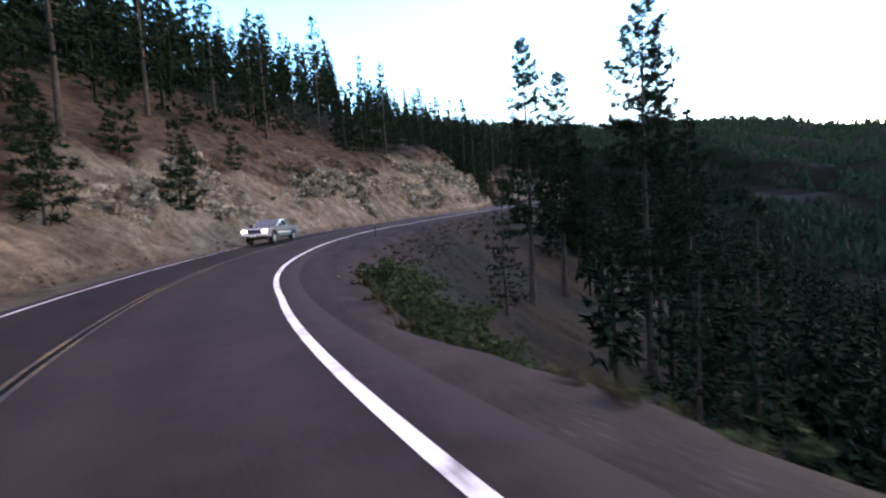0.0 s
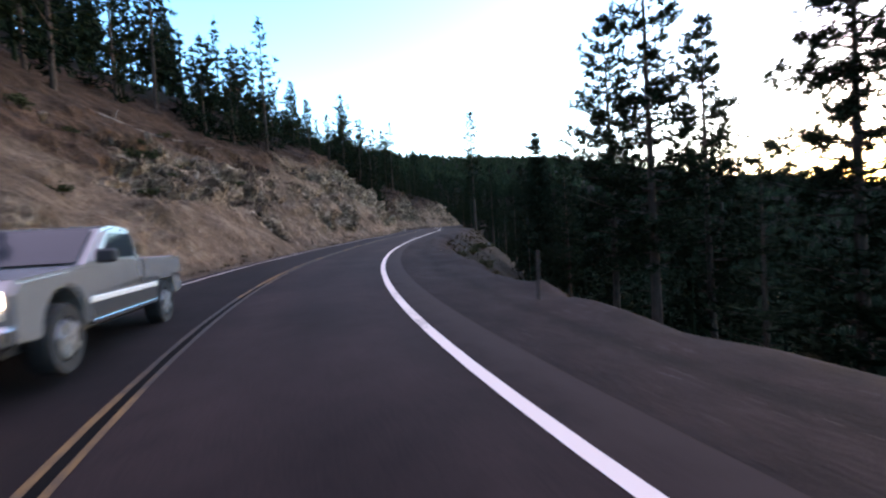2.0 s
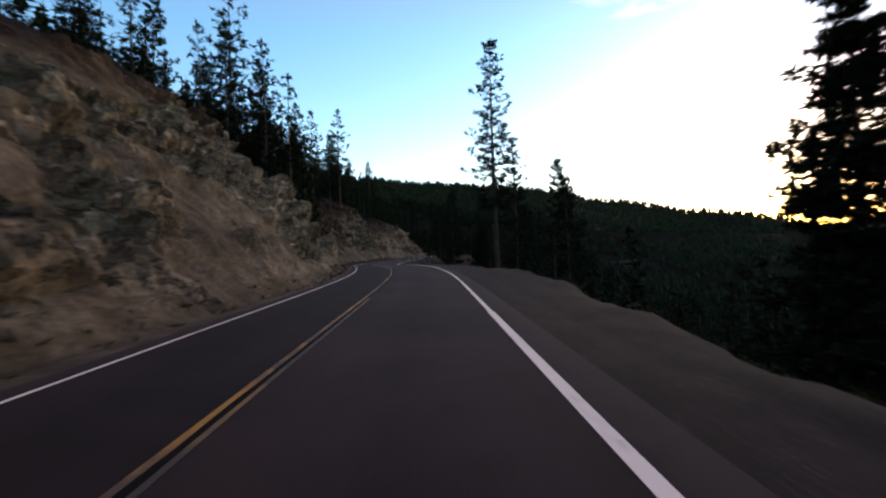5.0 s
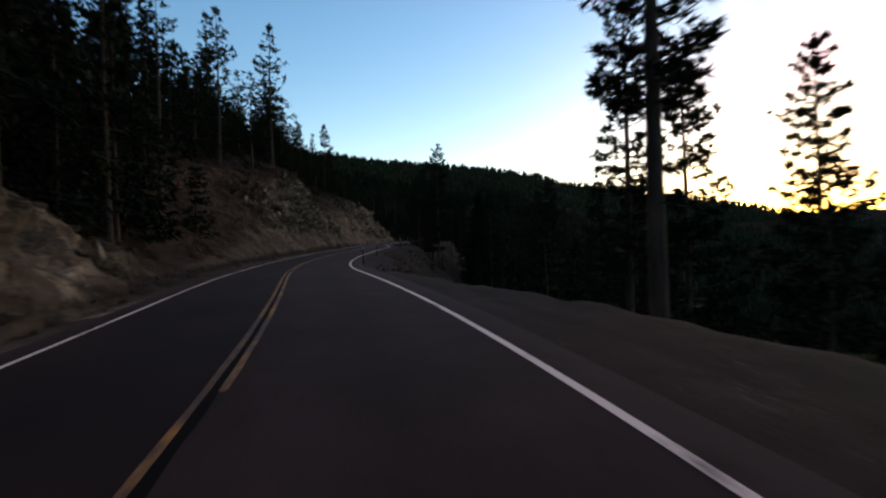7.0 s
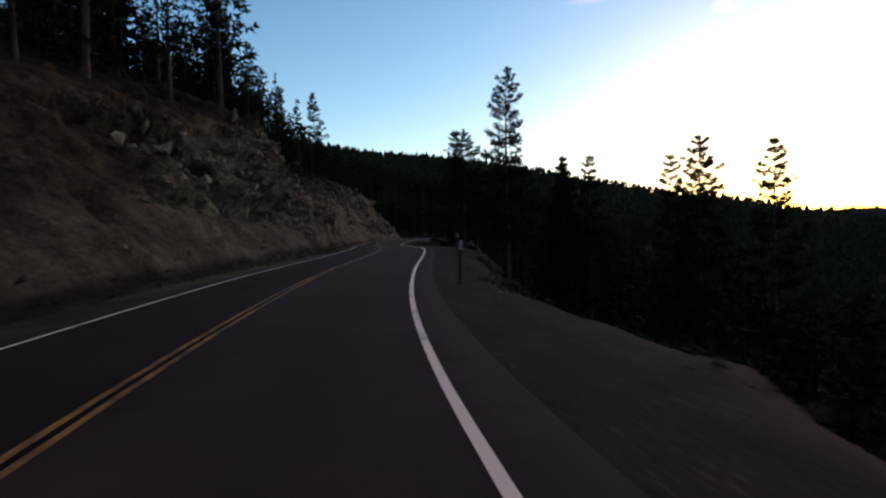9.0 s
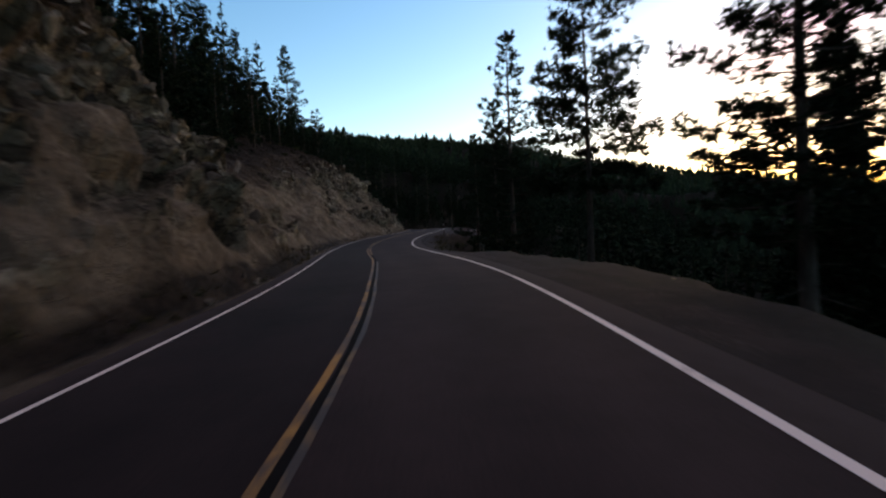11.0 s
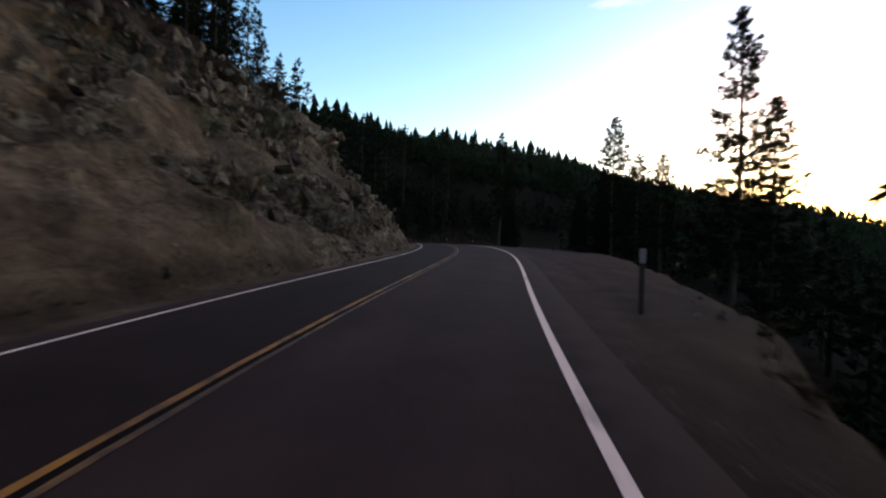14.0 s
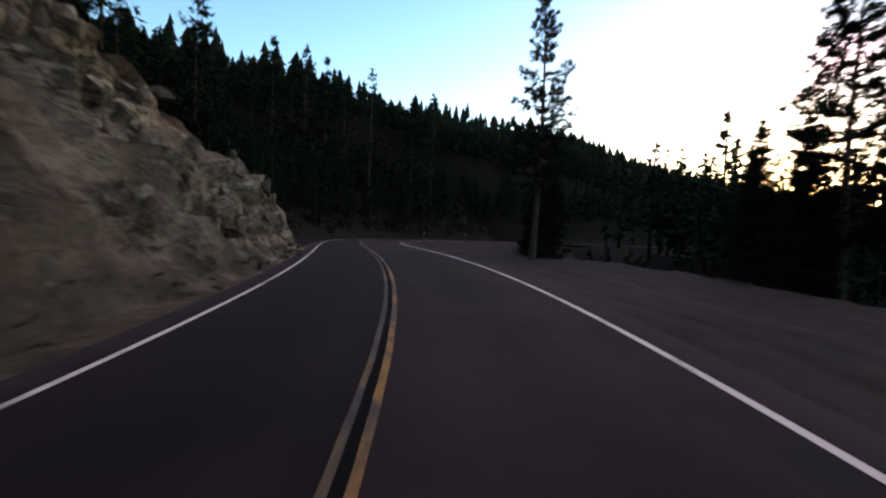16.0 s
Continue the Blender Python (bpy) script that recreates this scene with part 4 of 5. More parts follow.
# tall trees at the foot of the wood above the first bank
for k, s, d, tall in ((4, 27, -17.5, 21), (0, 22, -19.5, 20), (4, 39.2, -23.5, 22), (1, 45.2, -21, 18), (0, 52.2, -20, 17), (4, 73.8, -28.2, 21), (1, 62, -23.5, 15),
                        (2, 73, -18.5, 11), (1, 77, -20, 12), (1, 79.3, -17.4, 17.2), (3, 81, -21.5, 12), (5, 70, -20, 11), (2, 108, -13, 11.5), (1, 102, -18, 9), (3, 97, -19.5, 8.5), (1, 94, -22, 9.5), (2, 90, -22, 10.5), (1, 86, -22, 11)):
    x, y, z = (float(v) for v in road_point(s, d))
    g = float(land(np.array([x]), np.array([y]))[0]) - 0.3
    plant("mid%d" % k, MID_KINDS[k], x, y, g, tall / MID_KINDS[k]["height"], s * 53 % 360, "wood on the hillside")

# trees of the wood past the rock nose that stand out against the sky
for k, s, d, tall in ((1, 245.5, -16.5, 6), (3, 249, -15.5, 6.2), (1, 254, -14.5, 9), (1, 269.5, -19, 17), (2, 260, -15.5, 12), (0, 264.5, -14.5, 14), (3, 274.5, -13, 15), (4, 268.5, -11, 12), (2, 279, -15, 12),
                      (3, 284.5, -17, 11.8), (1, 292, -20, 13), (2, 292, -17, 18.2), (5, 298, -20, 16), (1, 298.5, -18, 20), (3, 300, -16, 19.5), (0, 305, -18, 17.5), (1, 308.5, -16, 21.5), (2, 312.5, -11, 20), (1, 318, -12, 22)):
    x, y, z = (float(v) for v in road_point(s, d))
    g = float(land(np.array([x]), np.array([y]))[0]) - 0.3
    plant("mid%d" % k, MID_KINDS[k], x, y, g, tall / MID_KINDS[k]["height"], s * 31 % 360, "wood past the rock nose")

back_row = []      # trees too far up or down the slope to stand apart


# wood on the hill side and in the valley
def scatter(n, s_range, d_range, clear, seed, group, grow):
    r = random.Random(seed)
    placed = []
    tries = 0
    while len(placed) < n and tries < n * 40:
        tries += 1
        s, d = r.uniform(*s_range), r.uniform(*d_range)
        if not clear(s, d):
            continue
        x, y, _ = (float(v) for v in road_point(s, d))
        if any((x - a) ** 2 + (y - b) ** 2 < 5.0 for a, b in placed):
            continue
        if abs(d) > 25:
            back_row.append((x, y))
            n -= 1
            continue
        placed.append((x, y))
    zs = land(np.array([p[0] for p in placed]), np.array([p[1] for p in placed]))
    for (x, y), z in zip(placed, zs):
        k = r.randrange(len(MID_KINDS))
        plant("mid%d" % k, MID_KINDS[k], x, y, float(z) - 0.3, r.uniform(*grow) * float(np.interp(y, [60, 80, 102, 110, 190, 205, 240], [1, 0.78, 0.78, 1, 1, 0.75, 0.8])), r.uniform(0, 360), group)


def above_cut(s, d):
    crest = np.interp(s, BANK_S, BANK_FOOT) + np.interp(s, BANK_S, BANK_TOP) / np.interp(s, BANK_S, BANK_TAN)
    return -d > crest + 2


scatter(46, (-15, 80), (-46, -12), lambda s, d: above_cut(s, d) and (s < 27 or -d > 23), 5, "wood on the hillside", (0.42, 0.72))
scatter(16, (80, 118), (-46, -22), above_cut, 5, "wood on the hillside", (0.24, 0.4))
scatter(50, (130, 262), (-46, -12), above_cut, 55, "wood on the hillside", (0.5, 0.82))
scatter(52, (-8, 62), (-42, -13), lambda s, d: -d > (13.5 if s < 26 else 24), 35, "wood on the hillside", (0.6, 1.0))
scatter(46, (116, 140), (-30, -9), lambda s, d: True, 15, "wood in the hollow", (0.45, 0.75))
scatter(40, (142, 228), (-32, -11), lambda s, d: above_cut(s, d) and not above_cut(s, d + 9), 65, "wood on the hillside", (0.3, 0.58))
scatter(24, (228, 262), (-28, -11), lambda s, d: above_cut(s, d) and not above_cut(s, d + 9), 75, "wood on the hillside", (0.25, 0.42))
scatter(60, (266, 340), (-34, -9), lambda s, d: True, 25, "wood past the rock nose", (0.28, 0.5))
scatter(30, (200, 256), (-38, -18), above_cut, 105, "wood on the hillside", (0.55, 0.85))
scatter(26, (111, 128), (-17, -7.5), lambda s, d: True, 85, "wood in the hollow", (0.45, 0.75))
scatter(34, (265, 305), (-15, -6.5), lambda s, d: True, 95, "wood past the rock nose", (0.3, 0.5))
scatter(26, (174, 219), (-27, -10), above_cut, 115, "wood on the hillside", (0.6, 0.95))
scatter(12, (96, 116), (-26, -13), above_cut, 125, "wood on the hillside", (0.2, 0.34))
scatter(44, (284, 329), (-13, -6.6), lambda s, d: True, 135, "wood past the rock nose", (0.25, 0.45))
scatter(70, (-25, 300), (14, 42), lambda s, d: d > np.interp(s, EDGE_S, EDGE_D) + 8, 6, "wood in the valley", (0.45, 0.8))

# far woods: one object, the nearer trees with more boughs
far = Build()
r = random.Random(9)


def far_tree(x, y, z, h, w, levels, n):
    b = len(far.v)
    far.v.extend([(x - 0.15, y, z - 1), (x + 0.15, y, z - 1), (x, y + 0.2, z - 1), (x, y, z + h * 0.9)])
    far.f.extend([(b, b + 1, b + 3), (b + 1, b + 2, b + 3), (b + 2, b, b + 3)])
    low = r.uniform(0.08, 0.3)
    for k in range(levels):
        q = k / levels
        z0 = z + h * (low + (0.95 - low) * q)
        z1 = z0 + h * (1.9 - low) / levels * 0.85
        rad = w * (1 - q) ** 0.75
        b = len(far.v)
        spin = r.uniform(0, 6.28)
        for j in range(n):
            a = spin + 6.28 * j / n
            rr = rad * (r.uniform(0.75, 1.25) if j % 2 else r.uniform(0.3, 0.6))
            far.v.append((x + rr * math.cos(a), y + rr * math.sin(a), z0 - (0.25 * rad if j % 2 else -0.1 * rad)))
        far.v.append((x + r.uniform(-0.1, 0.1), y, min(z1, z + h)))
        for j in range(n):
            far.f.append((b + j, b + (j + 1) % n, b + n))


spots = []
while len(spots) < 12500:
    if r.random() < 0.35:
        x, y = r.uniform(-300, 500), r.uniform(-60, 640)
    else:
        x, y = r.uniform(-600, 1500), r.uniform(200, 1050)
    spots.append((x, y))
for _ in range(2600):
    x, y, _z = road_point(r.uniform(-40, 330), r.uniform(58, 230))
    spots.append((float(x), float(y)))
# the slopes in sight across the valley, closed with trees
for _ in range(9000):
    a, away = radians(r.uniform(-2, 78)), r.uniform(150, 950)
    spots.append((30 + away * math.sin(a), 120 + away * math.cos(a)))
first_near = len(spots)
spots += back_row
for n, s_range, d_range in ((420, (-30, 265), (-75, -38)), (640, (266, 415), (-75, -10)), (480, (-40, 340), (20, 75))):
    for _ in range(n):
        x, y, _z = road_point(r.uniform(*s_range), r.uniform(*d_range))
        spots.append((float(x), float(y)))
xy = np.array(spots)
fs, fd = nearest(xy[:, 0], xy[:, 1])
fz = land(xy[:, 0], xy[:, 1])
for k, ((x, y), z, s, d) in enumerate(zip(spots, fz, fs, fd)):
    if k >= first_near:
        if d > 0 and d < np.interp(s, EDGE_S, EDGE_D) + 11 or d > -9 and d < 0:
            continue
        h, w = r.uniform(10, 19) * (0.75 if d > 0 else 0.4 if s > 264 else 1), r.uniform(1.7, 2.7)
        low = r.uniform(0.05, 0.3)
        far.tube([Vector((x, y, z - 1)), Vector((x, y, z + h * 0.5)), Vector((x, y, z + h * 0.97))], [0.2, 0.13, 0.03], 4)
        for j in range(11):
            q = j / 11
            for _ in range(6 if abs(d) < 50 and s < 264 else 4):
                a, rr = r.uniform(0, 6.28), w * (1 - q) ** 0.8 * r.uniform(0.2, 0.75)
                c = Vector((x + rr * math.cos(a), y + rr * math.sin(a), z + h * (low + (0.97 - low) * (q + r.uniform(-0.03, 0.03)))))
                far.tuft(r, c, Vector((math.cos(a), math.sin(a), -0.1)), w * 0.48 * (1.15 - 0.6 * q), 3, 0.28, True)
    elif not (abs(d) < 58 and -60 < s < 415):
        close = -220 < d < 0 and -60 < s < 414
        h = r.triangular(3, 13, 5.5) if close else r.triangular(3, 9.5, 5.5)
        far_tree(x, y, z, h, h * r.uniform(0.2, 0.4), 7 if close else 3, 8 if close else 6)
woods = mesh_object("far_woods", far.v, far.f, FIR)
tagged(woods, "dense dark conifer forest on the hillsides and far ridges", "forest", kind="stuff")

# ---------------------------------------------------------------- shrubs, rocks, dead wood


def ground_on(sheet_ob, s, d, s_axis, d_axis):
    """Place and normal on a strip's mesh at s and d."""
    i = int(np.clip(np.searchsorted(s_axis, s), 1, len(s_axis) - 2))
    j = int(np.clip(np.searchsorted(d_axis, abs(d)), 1, len(d_axis) - 2))
    v = sheet_ob.data.vertices
    n = len(d_axis)
    return v[i * n + j].co.copy(), v[i * n + j].normal.copy()


SHOULDER_S = np.arange(-40, 330.01, 0.8)
SHOULDER_D = np.concatenate([np.arange(3.95, 16, 0.4), np.arange(16, 34, 1.2)])


def shrub(seed, size, fine):
    rng = random.Random(seed)
    ob = new("shrub")
    stems, leaves = Build(), Build()
    for _ in range(13):
        a, out_r = rng.uniform(0, 6.28), rng.uniform(0.2, 1.0) * size
        tip = Vector((math.cos(a) * out_r, math.sin(a) * out_r, size * rng.uniform(0.45, 1.0)))
        pts = [Vector((0, 0, -0.15)), tip * 0.5 + Vector((0, 0, 0.1 * size)), tip]
        stems.tube(pts, [0.025, 0.016, 0.006], 4)
        for _ in range(14 if fine else 6):
            f = rng.uniform(0.25, 1.0)
            c = pts[1].lerp(pts[2], f) + Vector((rng.gauss(0, 0.16), rng.gauss(0, 0.16), rng.gauss(0, 0.12))) * size
            leaves.tuft(rng, c, Vector((0, 0, 1)), (0.13 if fine else 0.24) * size, 8 if fine else 6, 0.2, True)
    tagged(mesh_object("stem", stems.v, stems.f, BARK, ob), kind="stuff")
    tagged(mesh_object("foliage", leaves.v, leaves.f, SHRUB, ob), kind="stuff")
    tagged(ob, "low grey-green shrub growing on the dirt slope", "shrub", "shrubs beside the road")
    return ob


rng = random.Random(404)
shrub_kinds = {True: [], False: []}
SHRUBS = [(1.5, 7.4, 1.3), (3.0, 8.6, 1.5), (-1.5, 7.2, 1.1), (5.5, 9.6, 1.3), (8.5, 9.8, 1.4), (12, 10.6, 1.3), (16, 11.4, 1.5), (20, 12.4, 1.4), (10, 12.0, 1.6), (2.2, 9.8, 1.7), (6.5, 8.2, 1.3), (0.5, 9.0, 1.5), (7.5, 11.5, 1.8), (4.5, 11.2, 1.8), (13, 12.4, 1.7), (3.2, 6.5, 1.5), (1.8, 6.1, 1.2), (4.6, 6.8, 1.6), (0.6, 6.4, 1.3), (-0.8, 6.2, 1.2), (6.2, 7.2, 1.3), (2.6, 7.6, 1.8), (-2.4, 7.4, 1.6), (0.2, 7.8, 1.7), (9, 8.0, 1.2), (8, 6.6, 1.4), (9.5, 6.9, 1.5), (10.8, 7.2, 1.4), (12, 7.6, 1.5), (7.2, 6.9, 1.5), (11.5, 8.4, 1.7), (13.5, 8.2, 1.3), (-3, 6.6, 1.3), (-5, 6.8, 1.5), (-7, 6.9, 1.4), (-4, 8.2, 1.7), (-6.5, 8.6, 1.8), (-2, 8.4, 1.6), (-8.5, 7.5, 1.6), (52, 8.0, 0.9), (58, 7.4, 0.8), (66, 8.0, 1.0), (71, 8.4, 0.9), (76, 9.2, 1.0), (63, 9.5, 1.1)]
SHRUBS += [(rng.choice([rng.uniform(85, 262), rng.uniform(122, 148), rng.uniform(184, 216)]), 0, rng.uniform(0.5, 1.1)) for _ in range(75)]
SHRUBS += [(rng.uniform(4, 60), -rng.uniform(7.5, 16), rng.uniform(0.4, 0.9)) for _ in range(34)]
SHRUBS += [(rng.uniform(60, 255), -rng.uniform(10, 24), rng.uniform(0.3, 0.7)) for _ in range(40)]
for s, d, size in SHRUBS:
    if d == 0:
        d = float(np.interp(s, EDGE_S, EDGE_D)) + rng.uniform(1.5, 6)
    co, _ = ground_on(shoulder, s, d, SHOULDER_S, SHOULDER_D) if d > 0 else ground_on(bank, s, d, bank_s, bank_d)
    kinds = shrub_kinds[0 < d and s < 80]
    if len(kinds) < 3:
        ob = shrub(900 + len(kinds), 1.0, 0 < d and s < 80)
        kinds.append(ob)
    else:
        ob = copy_thing(rng.choice(kinds), Matrix())
    ob.matrix_basis = pose(co.x, co.y, co.z - 0.05, 0, 0, rng.uniform(0, 360))
    ob.scale = (size, size, size * rng.uniform(0.7, 1.0))


def m_rock(tree, b):
    n = noise_node(tree, 3.5, 6, 0.7)
    info = tree.nodes.new("ShaderNodeObjectInfo")
    c = ramp(tree, n.outputs["Fac"], [(0.3, (0.056, 0.041, 0.029)), (0.55, (0.135, 0.1, 0.073)), (0.75, (0.235, 0.182, 0.137))])
    tone = ramp(tree, info.outputs["Random"], [(0.0, (0.32, 0.31, 0.3)), (0.45, (0.85, 0.83, 0.81)), (0.8, (1.3, 1.28, 1.25)), (1.0, (2.0, 1.97, 1.92))])
    tree.links.new(mix(tree, 1.0, c, tone, "MULTIPLY"), b.inputs["Base Color"])
    b.inputs["Roughness"].default_value = 0.92
    b.inputs["Specular IOR Level"].default_value = 0.12
    bump(tree, b, n.outputs["Fac"], 0.8, 0.06)


ROCK = material("rock", m_rock)


def rock_mesh(seed):
    """An angular broken stone of about one metre: the hull of a few scattered corners, its edges a little worn."""
    rng = random.Random(seed)
    bm = bmesh.new()
    for _ in range(10):
        way = Vector((rng.gauss(0, 1), rng.gauss(0, 1), rng.gauss(0, 1))).normalized()
        bm.verts.new((way.x * 0.62, way.y * 0.48, way.z * 0.38))
    bmesh.ops.convex_hull(bm, input=bm.verts[:])
    loose = [v for v in bm.verts if not v.link_faces]
    bmesh.ops.delete(bm, geom=loose, context="VERTS")
    bmesh.ops.bevel(bm, geom=bm.edges[:], offset=0.025, segments=1, affect="EDGES", clamp_overlap=True)
    me = bpy.data.meshes.new("rock")
    bm.to_mesh(me)
    bm.free()
    me.materials.append(ROCK)
    return me


ROCKS = [rock_mesh(k) for k in range(12)]


def put_rock(co, normal, size, sink, group, label):
    ob = new("rock", rng.choice(ROCKS))
    turn = Euler((rng.uniform(0, 6.28), rng.uniform(0, 6.28), rng.uniform(0, 6.28)))
    ob.matrix_basis = Matrix.LocRotScale(co - normal * size * sink, turn, (size, size * rng.uniform(0.6, 1.0), size * rng.uniform(0.6, 1.0)))
    if label:
        tagged(ob, label, "rock", group)
    else:
        ob.parent = bank


# stones that have rolled to the foot of the bank
for _ in range(95):
    s = rng.uniform(8, 262)
    d = float(np.interp(s, BANK_S, BANK_FOOT)) + abs(rng.gauss(0, 0.5)) - 0.15
    co, n = ground_on(bank, s, d, bank_s, bank_d)
    put_rock(co, n, rng.uniform(0.12, 0.42) ** 1.1, 0.15, "stones at the foot of the bank", "broken grey-tan stone at the foot of the bank")
# blocks that stand out of the cut
for _ in range(1900):
    s = rng.choice([rng.uniform(22, 115), rng.uniform(150, 186), rng.uniform(207, 262), rng.uniform(207, 250), rng.uniform(212, 244)])
    top = float(np.interp(s, BANK_S, BANK_TOP) / np.interp(s, BANK_S, BANK_TAN))
    d = float(np.interp(s, BANK_S, BANK_FOOT)) + rng.uniform(0.08, 0.85 if s > 240 else 1.0) * top
    i, j = int(np.searchsorted(bank_s, s)), int(np.searchsorted(bank_d, d))
    if stone[min(i, len(bank_s) - 1), min(j, len(bank_d) - 1)] < 0.45:
        continue
    co, n = ground_on(bank, s, d, bank_s, bank_d)
    put_rock(co, n, rng.uniform(0.35, 1.0) ** 1.6, 0.34, "", "")
# stones on the valley shoulder
for _ in range(110):
    s = rng.choice([rng.uniform(0, 262), rng.uniform(183, 222), rng.uniform(183, 222), rng.uniform(122, 145)])
    d = float(np.interp(s, EDGE_S, EDGE_D)) + rng.uniform(-0.6, 2.5)
    co, n = ground_on(shoulder, s, max(d, 4.6), SHOULDER_S, SHOULDER_D)
    put_rock(co, n, rng.uniform(0.12, 0.5), 0.2, "stones on the shoulder", "pale stone lying on the dirt shoulder edge")


def brush(n, seed):
    """Dry grass and low brush along the lip of the drop and at the foot of the bank: one object."""
    rng = random.Random(seed)
    tufts = Build()
    for k in range(n):
        s = rng.uniform(-9, 268)
        if k % 4:
            lip = float(np.interp(s, EDGE_S, EDGE_D))
            near = 0.2 if 120 < s < 146 or 182 < s < 215 or s < 8 else 0.7
            d = lip + near + abs(rng.gauss(0, 1.3))
            co, _ = ground_on(shoulder, s, d, SHOULDER_S, SHOULDER_D)
        else:
            d = float(np.interp(s, BANK_S, BANK_FOOT)) + rng.uniform(-0.5, 0.3)
            co, _ = ground_on(bank, s, d, bank_s, bank_d)
        size = rng.uniform(0.1, 0.3) * (0.6 if k % 4 == 0 else 1.0) * (1.3 if rng.random() < 0.15 else 1)
        for _ in range(2):
            tufts.tuft(rng, co + Vector((rng.gauss(0, 0.12), rng.gauss(0, 0.12), 0.02)), Vector((0, 0, 1.2)), size, 9, 0.09, True)
    ob = mesh_object("roadside_brush", tufts.v, tufts.f, DRY_BRUSH)
    tagged(ob, "dry brown grass tufts along the dirt road edge", "grass", kind="stuff")


DRY_BRUSH = material("dry_brush", m_needles((0.022, 0.018, 0.010), (0.075, 0.058, 0.03)))
brush(2400, 512)


def dead_limb(places, radius, name, label):
    """A fallen limb or root along places (s, d) of the bank, with stubs."""
    wood = Build()
    pts = []
    spots_along = np.linspace(0, len(places) - 1, 6 * len(places))
    for f in spots_along:
        s, d = (float(np.interp(f, range(len(places)), [q[k] for q in places])) for k in (0, 1))
        co, n = ground_on(bank, s, d, bank_s, bank_d)
        pts.append(co + n * radius * 0.8)
    for _ in range(2):
        pts = [pts[0]] + [(a + b * 2 + c) / 4 for a, b, c in zip(pts, pts[1:], pts[2:])] + [pts[-1]]
    pts = [q + Vector((0, 0, radius * 0.5)) for q in pts]
    wood.tube(pts, [radius * (1 - 0.75 * k / (len(pts) - 1)) for k in range(len(pts))], 7)
    ob = mesh_object(name, wood.v, wood.f, DEAD_WOOD, None, True)
    tagged(ob, label, "log")
    for k in range(3, len(pts) - 2, 5):
        stub = Build()
        way = Vector((rng.gauss(0, 1), rng.gauss(0, 1), abs(rng.gauss(0, 0.6)))).normalized()
        stub.tube([pts[k], pts[k] + way * radius * 4, pts[k] + way * radius * 8 + Vector((0, 0, -radius))], [radius * 0.4, radius * 0.25, radius * 0.1], 5)
        mesh_object("broken_branch", stub.v, stub.f, DEAD_WOOD, ob, True)


dead_limb([(209.4, 13.6), (209.9, 12.9), (210.4, 12.2), (211.4, 11.6), (211.5, 10.2), (210.9, 8.8)], 0.15, "fallen_log", "grey fallen log with broken branches lying on the bank")
dead_limb([(195.7, 10.2), (195.5, 9.0), (195.0, 7.8), (194.8, 6.8), (195.0, 6.1), (196.4, 5.7)], 0.08, "dead_root", "dark bare root trailing down the dirt bank")
dead_limb([(52, 17), (56, 16.4), (60, 15.6), (64, 15.2)], 0.15, "fallen_log", "grey fallen log lying above the road cut")
dead_limb([(92, 20), (95, 19.2), (99, 18.8)], 0.14, "fallen_log", "grey fallen log lying above the road cut")


def snag(s, d, height, radius):
    """A dead standing trunk with a bent broken top."""
    x, y, _ = (float(v) for v in road_point(s, d))
    g = float(land(np.array([x]), np.array([y]))[0])
    wood = Build()
    pts = [Vector((x, y, g - 0.8)), Vector((x + 0.1, y, g + height * 0.5)), Vector((x, y + 0.1, g + height * 0.85)), Vector((x + 0.35, y, g + height * 0.94)), Vector((x + 0.55, y, g + height))]
    wood.tube(pts, [radius, radius * 0.8, radius * 0.62, radius * 0.6, radius * 0.25], 8)
    ob = mesh_object("dead_snag", wood.v, wood.f, BARK, None, True)
    tagged(ob, "dead standing trunk with a bent broken top", "dead tree")


snag(262, 10.9, 7.6, 0.24)

# ---------------------------------------------------------------- marker posts
POST_BROWN = plain("brown_post", (0.030, 0.021, 0.017), 0.8, 0.0, 0.3)
POST_WHITE = plain("post_white", (0.22, 0.2, 0.195), 0.6)


def bevelled_box(x, y, z, bevel):
    bm = bmesh.new()
    bmesh.ops.create_cube(bm, size=1)
    bmesh.ops.scale(bm, vec=(x, y, z), verts=bm.verts)
    if bevel:
        bmesh.ops.bevel(bm, geom=bm.edges[:], offset=bevel, segments=1, affect="EDGES")
    return bm


def part(name, bm, mat, parent, at=(0, 0, 0), label="", turn=(0, 0, 0)):
    me = bpy.data.meshes.new(name)
    bm.to_mesh(me)
    bm.free()
    me.materials.append(mat)
    ob = new(name, me)
    ob.parent = parent
    ob.location = at
    ob.rotation_euler = turn
    if label:
        tagged(ob, label)
    return ob


def marker_post(s, d, panel):
    x, y, z = (float(v) for v in road_point(s, d))
    co, _ = ground_on(shoulder, s, d, SHOULDER_S, SHOULDER_D)
    base = min(co.z, z)
    ob = new("marker_post")
    part("post", bevelled_box(0.095 if panel else 0.06, 0.03, 1.2, 0.008), POST_BROWN, ob, (0, 0, 0.35), "dark brown post")
    if panel:
        part("reflector", bevelled_box(0.105, 0.036, 0.27, 0.006), POST_WHITE, ob, (0, 0, 1.085), "pale grey reflector panel")
    ob.matrix_basis = pose(x, y, base, rng.uniform(-2, 2), rng.uniform(-3, 3), math.degrees(float(np.interp(s, SS, PSI))))
    tagged(ob, "dark brown roadside marker post with a pale top panel" if panel else "thin dark brown roadside marker post", "marker post", "marker posts along the shoulder")


for s, d, panel in ((26.5, 5.68, False), (127.9, 4.08, True), (141, 4.7, True), (157, 5.4, True), (212.6, 5.25, True), (285, 5.0, True), (305, 5.0, True)):
    marker_post(s, d, panel)

